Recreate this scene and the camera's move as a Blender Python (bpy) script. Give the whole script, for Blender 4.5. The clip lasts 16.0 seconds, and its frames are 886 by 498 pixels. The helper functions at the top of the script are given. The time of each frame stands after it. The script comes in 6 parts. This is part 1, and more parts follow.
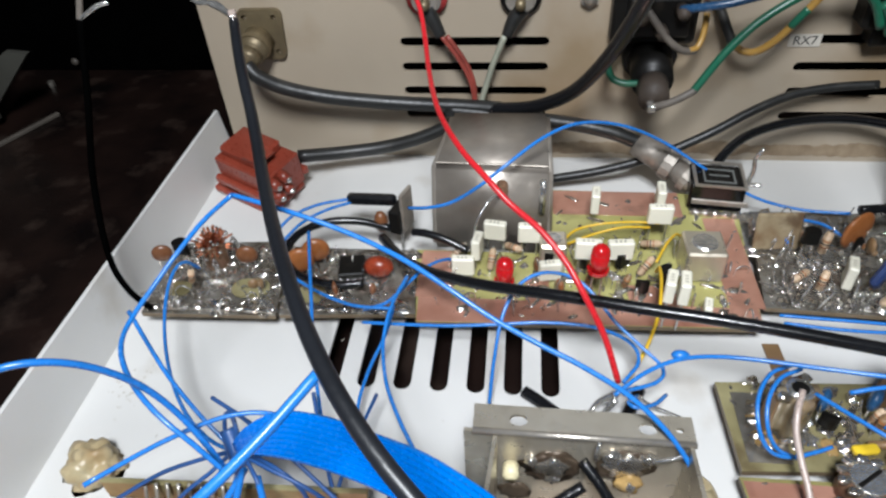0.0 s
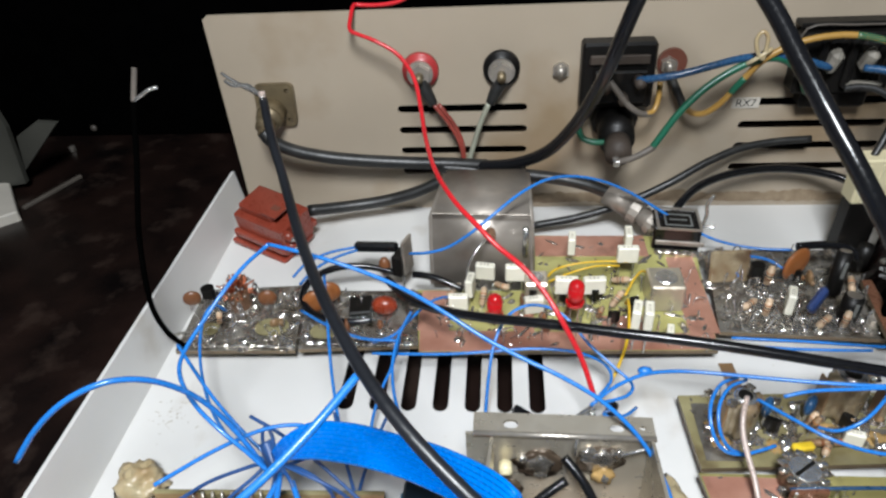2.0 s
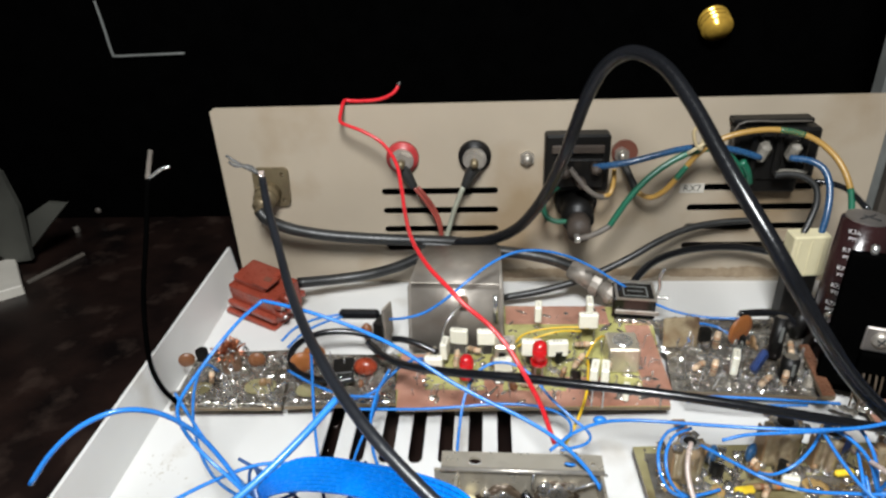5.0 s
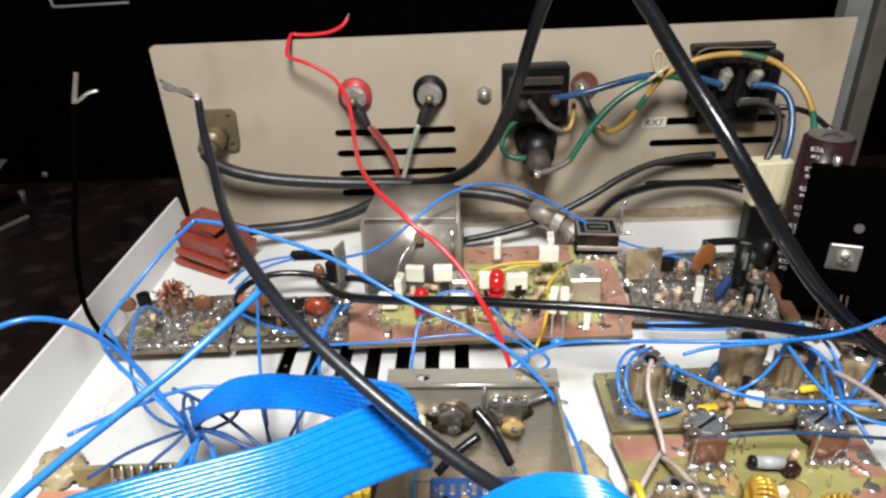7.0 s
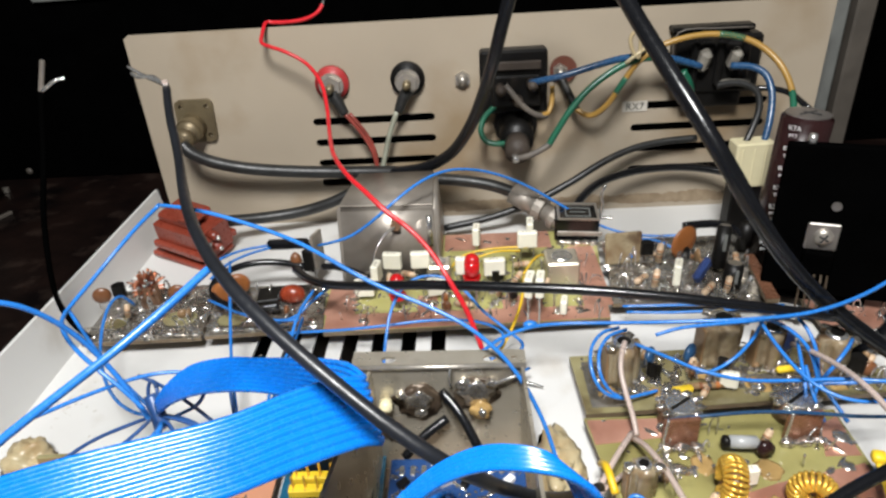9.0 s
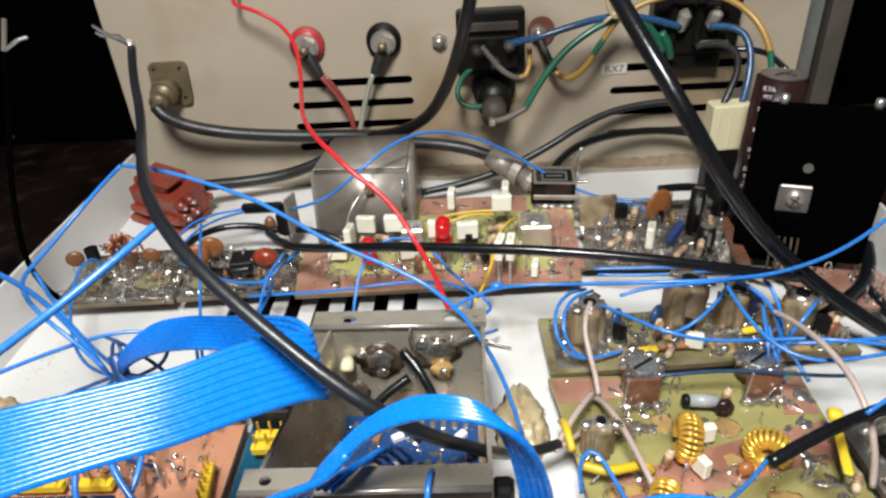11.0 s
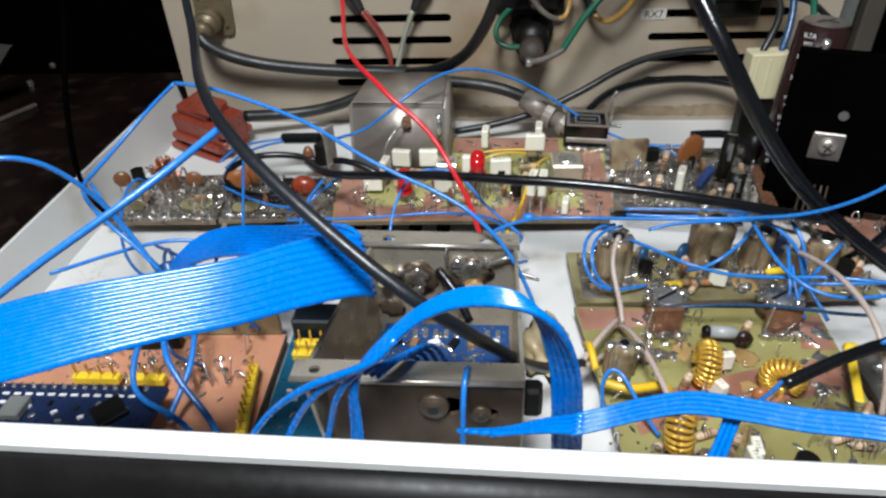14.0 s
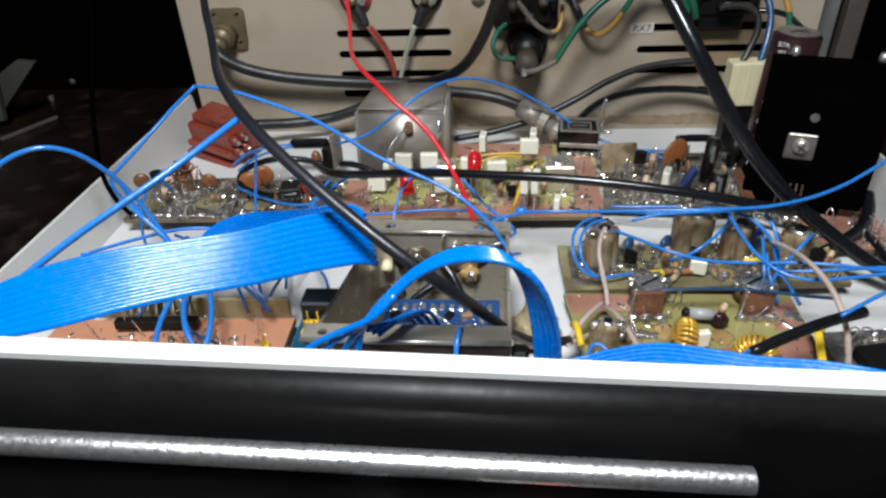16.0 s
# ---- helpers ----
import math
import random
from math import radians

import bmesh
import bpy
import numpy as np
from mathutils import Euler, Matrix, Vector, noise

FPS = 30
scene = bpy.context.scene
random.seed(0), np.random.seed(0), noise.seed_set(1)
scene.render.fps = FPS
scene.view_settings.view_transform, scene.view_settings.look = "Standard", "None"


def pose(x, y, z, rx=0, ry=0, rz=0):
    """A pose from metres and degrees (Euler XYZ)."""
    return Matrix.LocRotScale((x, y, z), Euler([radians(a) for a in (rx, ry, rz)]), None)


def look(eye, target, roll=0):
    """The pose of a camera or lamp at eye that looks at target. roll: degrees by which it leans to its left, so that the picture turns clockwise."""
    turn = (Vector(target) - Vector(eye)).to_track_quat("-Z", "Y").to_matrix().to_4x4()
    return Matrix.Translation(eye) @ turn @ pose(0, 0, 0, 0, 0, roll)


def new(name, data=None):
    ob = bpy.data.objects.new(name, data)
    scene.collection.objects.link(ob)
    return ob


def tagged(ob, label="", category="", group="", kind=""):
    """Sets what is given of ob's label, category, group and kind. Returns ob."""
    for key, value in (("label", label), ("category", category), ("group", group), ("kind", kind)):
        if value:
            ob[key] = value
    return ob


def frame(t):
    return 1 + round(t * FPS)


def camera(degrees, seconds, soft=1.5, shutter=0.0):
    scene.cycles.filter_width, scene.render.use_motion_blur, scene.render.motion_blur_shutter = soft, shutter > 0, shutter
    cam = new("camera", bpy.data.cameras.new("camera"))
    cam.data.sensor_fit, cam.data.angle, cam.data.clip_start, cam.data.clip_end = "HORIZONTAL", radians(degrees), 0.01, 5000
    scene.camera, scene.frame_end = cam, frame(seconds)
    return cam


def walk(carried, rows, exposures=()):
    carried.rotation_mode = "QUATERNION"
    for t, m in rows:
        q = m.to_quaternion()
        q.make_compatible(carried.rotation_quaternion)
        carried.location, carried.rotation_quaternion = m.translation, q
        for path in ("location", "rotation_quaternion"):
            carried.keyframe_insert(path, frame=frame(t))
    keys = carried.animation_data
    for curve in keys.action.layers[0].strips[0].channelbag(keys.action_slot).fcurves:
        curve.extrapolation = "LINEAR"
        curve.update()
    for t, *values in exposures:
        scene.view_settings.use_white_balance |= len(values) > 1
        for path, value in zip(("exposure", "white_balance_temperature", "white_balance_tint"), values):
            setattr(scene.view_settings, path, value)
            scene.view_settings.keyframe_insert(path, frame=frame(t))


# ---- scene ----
cam = camera(67.3, 16.0, soft=2.5)
PATH = [
    (0, (0.1166, -0.2279, 0.148), (0.095, -0.0779, 0.0175), -3.69),
    (0.5, (0.1083, -0.228, 0.1527), (0.0871, -0.0756, 0.0249), -3.82),
    (1, (0.1043, -0.2278, 0.1523), (0.0864, -0.0721, 0.0281), -3.02),
    (1.5, (0.1101, -0.2395, 0.1604), (0.0899, -0.0824, 0.0382), -3.88),
    (2, (0.1164, -0.2531, 0.1653), (0.0985, -0.0935, 0.0461), -3.89),
    (2.5, (0.1198, -0.2606, 0.169), (0.1007, -0.1004, 0.0508), -4.45),
    (3, (0.1241, -0.2623, 0.1668), (0.1059, -0.1023, 0.0482), -4.13),
    (3.5, (0.1262, -0.2662, 0.1661), (0.11, -0.1044, 0.0497), -3.44),
    (4, (0.1259, -0.27, 0.1713), (0.1077, -0.1069, 0.0569), -4.40),
    (4.2, (0.1226, -0.2732, 0.1715), (0.1058, -0.1066, 0.0622), -3.60),
    (6.3, (0.1269, -0.2798, 0.1533), (0.1176, -0.1022, 0.0619), -2.76),
    (6.5, (0.1284, -0.2785, 0.1482), (0.1208, -0.101, 0.0563), -2.62),
    (7, (0.1307, -0.2794, 0.1452), (0.1229, -0.1051, 0.0475), -2.85),
    (7.5, (0.1371, -0.2764, 0.141), (0.1328, -0.1028, 0.0417), -2.34),
    (8, (0.1385, -0.2765, 0.1415), (0.1328, -0.1034, 0.0415), -2.81),
    (8.2, (0.1403, -0.2806, 0.1395), (0.1336, -0.1063, 0.0416), -3.24),
    (10.5, (0.1388, -0.2757, 0.1399), (0.1291, -0.1043, 0.0373), -3.92),
    (11, (0.1494, -0.28, 0.1364), (0.1405, -0.1104, 0.0308), -3.86),
    (11.5, (0.1502, -0.2845, 0.1355), (0.1421, -0.1164, 0.0276), -3.20),
    (12, (0.1489, -0.2858, 0.1317), (0.1392, -0.1194, 0.0213), -3.16),
    (12.5, (0.149, -0.2882, 0.129), (0.1377, -0.1231, 0.0167), -2.91),
    (13, (0.1448, -0.2911, 0.1301), (0.1326, -0.1262, 0.0175), -2.84),
    (13.5, (0.1456, -0.2907, 0.1311), (0.1304, -0.1289, 0.0145), -3.40),
    (14, (0.1451, -0.2912, 0.1333), (0.1303, -0.1288, 0.0175), -2.51),
    (14.5, (0.1457, -0.2917, 0.1328), (0.1309, -0.129, 0.0175), -2.72),
    (15, (0.1469, -0.298, 0.1327), (0.131, -0.1353, 0.0174), -3.21),
    (15.5, (0.148, -0.3166, 0.131), (0.1314, -0.1508, 0.0203), -2.74),
    (16, (0.1483, -0.3088, 0.1332), (0.132, -0.1425, 0.0232), -2.69),
]
from mathutils.geometry import delaunay_2d_cdt

walk(cam, [(t, look(eye, target, roll)) for t, eye, target, roll in PATH],
     [(0, 0.04, 6100, 9), (4, 0.19, 6300, 8), (7, 0.4, 6500, 9), (8, 0.26, 6550, 9.5), (11, 0.22, 6550, 9), (12, 0.07, 6250, 8), (13.5, -0.03, 6150, 8), (16, -0.1, 6150, 8)])

# ---- light ----
world = bpy.data.worlds.new("room_air")
scene.world = world
world.use_nodes = True
world.node_tree.nodes["Background"].inputs[0].default_value = (0.9, 0.95, 1.0, 1)
world.node_tree.nodes["Background"].inputs[1].default_value = 0.006
lamp_data = bpy.data.lights.new("bench_lamp_light", "AREA")
lamp_data.shape, lamp_data.size, lamp_data.energy, lamp_data.color = "DISK", 0.12, 3.5, (0.985, 0.985, 0.985)
lamp = new("bench_lamp_light", lamp_data)
lamp.matrix_world = look((0.12, -0.35, 0.405), (0.145, -0.10, 0.01))


# ---- materials ----
def mat(name, col, rough=0.5, metal=0.0, var=0.18, scale=90, bump=0.15, bscale=700, col2=None, trans=0.0, coat=0.0, spots=0.0,
        spot_col=(0.1, 0.07, 0.04), emit=0.0, spec=0.5, spot_scale=40, spot_at=0.62):
    m = bpy.data.materials.new(name)
    m.use_nodes = True
    nt = m.node_tree
    n, l = nt.nodes, nt.links
    b = n["Principled BSDF"]
    tc = n.new("ShaderNodeTexCoord")
    na = n.new("ShaderNodeTexNoise")
    na.inputs["Scale"].default_value, na.inputs["Detail"].default_value = scale, 6
    l.new(tc.outputs["Object"], na.inputs["Vector"])
    ramp = n.new("ShaderNodeValToRGB")
    c2 = col2 or tuple(max(0, c * (1 - 2 * var)) for c in col)
    ramp.color_ramp.elements[0].position, ramp.color_ramp.elements[1].position = 0.3, 0.7
    ramp.color_ramp.elements[0].color, ramp.color_ramp.elements[1].color = (*c2, 1), (*col, 1)
    l.new(na.outputs["Fac"], ramp.inputs["Fac"])
    out = ramp.outputs["Color"]
    if spots:
        ns = n.new("ShaderNodeTexNoise")
        ns.inputs["Scale"].default_value, ns.inputs["Detail"].default_value = spot_scale, 8
        l.new(tc.outputs["Object"], ns.inputs["Vector"])
        rs = n.new("ShaderNodeValToRGB")
        rs.color_ramp.elements[0].position, rs.color_ramp.elements[1].position = spot_at, spot_at + 0.14
        rs.color_ramp.elements[0].color, rs.color_ramp.elements[1].color = (0, 0, 0, 1), (spots, spots, spots, 1)
        l.new(ns.outputs["Fac"], rs.inputs["Fac"])
        mx = n.new("ShaderNodeMix")
        mx.data_type = "RGBA"
        l.new(rs.outputs["Color"], mx.inputs["Factor"])
        l.new(out, mx.inputs["A"])
        mx.inputs["B"].default_value = (*spot_col, 1)
        out = mx.outputs["Result"]
    l.new(out, b.inputs["Base Color"])
    nb = n.new("ShaderNodeTexNoise")
    nb.inputs["Scale"].default_value, nb.inputs["Detail"].default_value = bscale, 4
    l.new(tc.outputs["Object"], nb.inputs["Vector"])
    bp = n.new("ShaderNodeBump")
    bp.inputs["Strength"].default_value, bp.inputs["Distance"].default_value = bump, 0.0006
    l.new(nb.outputs["Fac"], bp.inputs["Height"])
    l.new(bp.outputs["Normal"], b.inputs["Normal"])
    mr = n.new("ShaderNodeMapRange")
    mr.inputs["To Min"].default_value, mr.inputs["To Max"].default_value = max(0.02, rough - 0.12), min(1, rough + 0.12)
    l.new(nb.outputs["Fac"], mr.inputs["Value"])
    l.new(mr.outputs["Result"], b.inputs["Roughness"])
    b.inputs["Specular IOR Level"].default_value = spec
    b.inputs["Metallic"].default_value = metal
    b.inputs["Transmission Weight"].default_value = trans
    b.inputs["Coat Weight"].default_value = coat
    if emit:
        b.inputs["Emission Color"].default_value = (*col, 1)
        b.inputs["Emission Strength"].default_value = emit
    return m


M = dict(
    white=mat("white_enamel", (0.64, 0.635, 0.615), 0.45, var=0.05, scale=18, bump=0.05, bscale=1500, spots=0.5, spot_col=(0.36, 0.31, 0.24), spot_scale=34, spot_at=0.62),
    panel=mat("cream_enamel", (0.375, 0.316, 0.24), 0.36, var=0.1, scale=11, bump=0.06, bscale=1500, spots=0.75, spot_col=(0.215, 0.148, 0.078), spot_scale=13, spot_at=0.53),
    black_face=mat("black_front", (0.007, 0.0065, 0.0062), 0.45, var=0.2, bump=0.05, spec=0.2),
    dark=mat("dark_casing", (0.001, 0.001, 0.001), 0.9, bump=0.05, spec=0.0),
    table=mat("marbled_laminate", (0.014, 0.0075, 0.0058), 0.33, var=0.3, scale=34, bump=0.05, col2=(0.003, 0.002, 0.002), spec=0.35, spots=0.5, spot_col=(0.042, 0.028, 0.022), spot_scale=55, spot_at=0.56),
    rubber=mat("black_cable", (0.0075, 0.008, 0.0095), 0.22, var=0.2, scale=60, bump=0.08, bscale=900),
    slate=mat("slate_cable", (0.014, 0.0155, 0.019), 0.36, var=0.2, scale=60, bump=0.08),
    dusty=mat("dusty_black_cable", (0.018, 0.0185, 0.018), 0.42, var=0.3, scale=110, bump=0.12, bscale=900, spots=0.5, spot_col=(0.055, 0.052, 0.045), spot_scale=90, spot_at=0.58),
    plastic=mat("black_plastic", (0.007, 0.0065, 0.006), 0.42, spec=0.22, var=0.2, bump=0.1, spots=0.4, spot_col=(0.045, 0.036, 0.028), spot_scale=120),
    blue=mat("blue_wire_sleeve", (0.025, 0.19, 0.60), 0.26, var=0.1, scale=60, bump=0.03),
    ribbon=mat("blue_ribbon", (0.002, 0.185, 0.70), 0.26, spec=0.9, var=0.08, scale=40, bump=0.02),
    red=mat("red_wire_sleeve", (0.60, 0.018, 0.026), 0.3, var=0.1, bump=0.03),
    yellow=mat("yellow_wire_sleeve", (0.72, 0.46, 0.02), 0.35, var=0.1, bump=0.03),
    ochre=mat("ochre_wire_sleeve", (0.38, 0.22, 0.05), 0.36, var=0.15, scale=50, bump=0.05),
    green=mat("green_wire_sleeve", (0.016, 0.125, 0.07), 0.33, var=0.2, scale=40, bump=0.05),
    teal=mat("mains_blue_sleeve", (0.02, 0.072, 0.165), 0.28, var=0.2, scale=40, bump=0.05, spots=0.4, spot_col=(0.03, 0.035, 0.045), spot_scale=50),
    grey_wire=mat("grey_wire_sleeve", (0.15, 0.13, 0.11), 0.5, var=0.25, scale=120, bump=0.08),
    clear=mat("pale_pink_sleeve", (0.62, 0.50, 0.44), 0.3, var=0.1, bump=0.03, trans=0.3),
    tin=mat("solder_tin", (0.78, 0.77, 0.74), 0.2, 0.85, var=0.2, scale=400, bump=0.4, bscale=900),
    tinboard=mat("tinned_copper", (0.44, 0.42, 0.38), 0.2, 0.7, scale=150, bump=1.0, bscale=380, col2=(0.15, 0.13, 0.10), spots=0.55, spot_col=(0.11, 0.065, 0.035), spot_scale=110, spot_at=0.52),
    copper=mat("bare_copper", (0.66, 0.37, 0.275), 0.34, 0.45, scale=55, bump=0.15, col2=(0.40, 0.18, 0.12), spots=0.5, spot_col=(0.14, 0.06, 0.04), spot_scale=90, spot_at=0.57),
    orange_cu=mat("bright_copper", (0.72, 0.34, 0.20), 0.5, 0.35, scale=60, bump=0.1, var=0.12),
    fr4=mat("bare_laminate", (0.42, 0.40, 0.15), 0.18, scale=45, bump=0.2, bscale=240, col2=(0.27, 0.245, 0.085), spots=0.7, spot_col=(0.10, 0.08, 0.035), spot_scale=70, spot_at=0.56),
    fr4edge=mat("dark_laminate", (0.17, 0.125, 0.075), 0.5, bump=0.2),
    cream=mat("cream_capacitor", (0.80, 0.77, 0.64), 0.4, var=0.06, bump=0.08),
    ink=mat("grey_ink", (0.03, 0.03, 0.03), 0.6, bump=0),
    faint=mat("faint_grey_ink", (0.50, 0.47, 0.38), 0.6, bump=0),
    white_ink=mat("white_ink", (0.75, 0.75, 0.75), 0.6, bump=0),
    brown=mat("brown_ceramic", (0.19, 0.075, 0.03), 0.35, var=0.2, bump=0.1),
    orange=mat("orange_ceramic", (0.38, 0.135, 0.04), 0.32, var=0.18, bump=0.1),
    tan=mat("tan_ceramic", (0.27, 0.165, 0.08), 0.36, var=0.2, bump=0.1),
    ledred=mat("red_led_epoxy", (0.62, 0.012, 0.015), 0.12, var=0.05, bump=0, trans=0.25, coat=0.5),
    steel=mat("old_tinplate", (0.66, 0.61, 0.51), 0.3, 0.68, scale=45, bump=0.2, bscale=300, col2=(0.45, 0.40, 0.31), spots=0.5, spot_col=(0.12, 0.085, 0.05), spot_scale=55, spot_at=0.57),
    nickel=mat("nickel", (0.52, 0.48, 0.42), 0.34, 0.7, scale=200, bump=0.2),
    brass=mat("tarnished_brass", (0.22, 0.175, 0.10), 0.46, 0.55, scale=120, bump=0.25, col2=(0.13, 0.10, 0.06)),
    gold=mat("enamelled_wire", (1.0, 0.62, 0.10), 0.22, 0.6, scale=200, bump=0.1),
    cuwire=mat("copper_wire", (0.45, 0.16, 0.08), 0.3, 0.9, scale=200, bump=0.1),
    brick=mat("brick_red_plastic", (0.25, 0.046, 0.026), 0.3, var=0.2, scale=60, bump=0.1),
    redpost=mat("red_post_plastic", (0.42, 0.04, 0.04), 0.35, bump=0.05),
    glue=mat("aged_glue", (0.46, 0.40, 0.25), 0.35, scale=150, bump=0.5, bscale=250, col2=(0.34, 0.24, 0.12)),
    capbrown=mat("dark_brown_sleeve", (0.022, 0.009, 0.009), 0.22, var=0.1, bump=0.03),
    alu=mat("cap_top_aluminium", (0.5, 0.46, 0.43), 0.4, 0.9, bump=0.1),
    heatsink=mat("black_anodised", (0.0012, 0.0012, 0.0012), 0.8, bump=0.1, spec=0.0),
    ivory=mat("ivory_nylon", (0.62, 0.56, 0.36), 0.4, var=0.06, bump=0.05),
    pcbblue=mat("blue_solder_mask", (0.012, 0.022, 0.065), 0.3, var=0.2, bump=0.1),
    teal_pcb=mat("teal_solder_mask", (0.012, 0.095, 0.17), 0.3, var=0.2, bump=0.1),
    hdr=mat("yellow_header_plastic", (0.80, 0.56, 0.03), 0.4, var=0.08, bump=0.05),
    greybox=mat("grey_case_plastic", (0.155, 0.16, 0.15), 0.5, var=0.15, bump=0.1),
    beige=mat("beige_resistor", (0.55, 0.40, 0.26), 0.4, var=0.1, bump=0.05),
    bluecap=mat("blue_film", (0.035, 0.065, 0.20), 0.35, bump=0.05),
    brownbox=mat("brown_core", (0.19, 0.105, 0.06), 0.35, var=0.3, bump=0.2, spots=0.4, spot_col=(0.05, 0.02, 0.012), spot_scale=150),
    # inside of the unseen enclosing box; its grey sets the bounce fill
    wall=mat("bounce_box_grey", (0.08, 0.08, 0.08), 0.9, bump=0.1),
    redlamp=mat("red_indicator_lamp", (1.0, 0.03, 0.02), 0.2, bump=0, emit=2.5),
    knob=mat("black_glossy_knob", (0.006, 0.006, 0.0065), 0.16, bump=0.02, coat=0.15, spec=0.35),
    trim=mat("worn_bright_trim", (0.92, 0.91, 0.90), 0.3, 0.95, var=0.12, scale=600, bump=0.16, bscale=1300),
    canmetal=mat("dull_tinplate", (0.45, 0.41, 0.36), 0.4, 0.5, scale=35, bump=0.12, bscale=400, col2=(0.22, 0.19, 0.16), spots=0.5, spot_col=(0.12, 0.085, 0.06), spot_scale=45),
    bluedim=mat("dull_blue_sleeve", (0.025, 0.085, 0.26), 0.4, var=0.12, scale=60, bump=0.03),
    deepgrey=mat("brown_grey_steel", (0.09, 0.078, 0.065), 0.5, var=0.15, bump=0.1),
    wax=mat("waxed_former", (0.33, 0.28, 0.18), 0.22, scale=130, bump=0.5, bscale=260, col2=(0.17, 0.11, 0.06), spots=0.7, spot_col=(0.07, 0.035, 0.02), spot_scale=110, spot_at=0.52, coat=0.4),
    grime=mat("brown_grime", (0.30, 0.235, 0.155), 0.7, scale=150, bump=0.6, bscale=300, col2=(0.15, 0.10, 0.06)),
    cuplate=mat("brown_copper_plate", (0.24, 0.11, 0.062), 0.28, 0.3, scale=90, bump=0.2, col2=(0.11, 0.05, 0.03), spots=0.4, spot_col=(0.045, 0.028, 0.018), spot_scale=120),
    boot=mat("grey_brown_sleeve", (0.06, 0.046, 0.036), 0.62, spec=0.3, var=0.2, scale=80, bump=0.1),
    modblue=mat("module_solder_mask", (0.02, 0.06, 0.18), 0.3, var=0.2, bump=0.1),
    fr4dull=mat("dull_varnished_laminate", (0.28, 0.255, 0.135), 0.18, scale=70, bump=0.3, bscale=260, col2=(0.15, 0.125, 0.06), spots=0.7, spot_col=(0.08, 0.055, 0.028), spot_scale=80, spot_at=0.52),
    plugmetal=mat("dull_plug_metal", (0.36, 0.33, 0.29), 0.5, 0.5, scale=120, bump=0.3, bscale=600, col2=(0.2, 0.17, 0.14)),
    rust=mat("rusted_tinplate", (0.15, 0.115, 0.08), 0.42, 0.4, scale=50, bump=0.25, bscale=300, col2=(0.06, 0.04, 0.026), spots=0.7, spot_col=(0.028, 0.017, 0.01), spot_scale=70, spot_at=0.5),
    resin=mat("amber_flux", (0.40, 0.26, 0.10), 0.2, var=0.2, scale=150, bump=0.4, bscale=300),
    solder=mat("fluxed_solder", (0.80, 0.78, 0.74), 0.13, 0.9, scale=260, bump=0.7, bscale=520, col2=(0.40, 0.36, 0.30), spots=0.5, spot_col=(0.12, 0.07, 0.035), spot_scale=180, spot_at=0.58),
    redorange=mat("red_orange_resin", (0.32, 0.05, 0.02), 0.28, var=0.4, scale=150, bump=0.1, spots=0.8, spot_col=(0.7, 0.16, 0.03), spot_scale=130, spot_at=0.6),
    tape=mat("white_tape", (0.50, 0.47, 0.41), 0.5, var=0.06, bump=0.05),
    smudge=mat("pale_brown_dirt", (0.38, 0.345, 0.29), 0.7, scale=300, bump=0.2, col2=(0.50, 0.475, 0.43)),
    bracket=mat("pale_grey_lacquer", (0.062, 0.062, 0.052), 0.5, var=0.25, scale=30, bump=0.08),
    socket=mat("dark_teal_plastic", (0.006, 0.014, 0.022), 0.4, var=0.15, bump=0.05),
    dullred=mat("dull_red_sleeve", (0.29, 0.055, 0.04), 0.38, var=0.25, scale=120, bump=0.06),
    greengrey=mat("green_grey_sleeve", (0.31, 0.32, 0.25), 0.42, var=0.2, scale=120, bump=0.06),
    spadegrey=mat("dusty_spade_cover", (0.26, 0.24, 0.20), 0.6, var=0.3, scale=180, bump=0.2),
    fr4old=mat("old_varnished_laminate", (0.33, 0.305, 0.12), 0.17, scale=40, bump=0.25, bscale=220, col2=(0.19, 0.165, 0.06), spots=0.75, spot_col=(0.08, 0.06, 0.03), spot_scale=60, spot_at=0.53),
    palegrey=mat("pale_grey_moulding", (0.36, 0.37, 0.37), 0.35, var=0.12, bump=0.08),
    deepbrown=mat("brown_fibre", (0.16, 0.055, 0.035), 0.45, bump=0.1),
)


# ---- building helpers; lengths in millimetres ----
def thing(name, label, category, at, group="", kind=""):
    ob = new(name)
    ob.empty_display_size = 0.005
    ob.location = Vector(at) / 1000
    return tagged(ob, label, category, group, kind)


def part(name, bm, material, parent, label="", smooth=False):
    me = bpy.data.meshes.new(name)
    bm.transform(Matrix.Scale(0.001, 4))
    bmesh.ops.recalc_face_normals(bm, faces=bm.faces)
    for f in bm.faces:
        f.smooth = smooth
    bm.to_mesh(me)
    bm.free()
    me.materials.append(M[material])
    ob = new(name, me)
    if parent is not None:
        ob.parent = parent
        if parent.type == "EMPTY":
            ob.matrix_parent_inverse = Matrix.Translation(-parent.location)
    return tagged(ob, label)


def solid(name, bm, material, label, category, group="", kind="", smooth=False):
    """A thing of one mesh."""
    return tagged(part(name, bm, material, None, smooth=smooth), label, category, group, kind)


def box(c, s, rz=0.0, bev=0.3, bm=None, rx=0.0, ry=0.0):
    bm = bm or bmesh.new()
    m = Matrix.Translation(c) @ Euler((radians(rx), radians(ry), radians(rz))).to_matrix().to_4x4() @ Matrix.Diagonal((*s, 1))
    vs = bmesh.ops.create_cube(bm, size=1.0, matrix=m)["verts"]
    if bev > 0:
        es = list({e for v in vs for e in v.link_edges})
        bmesh.ops.bevel(bm, geom=es, offset=min(bev, min(s) * 0.4), segments=1, affect="EDGES", profile=0.7)
    return bm


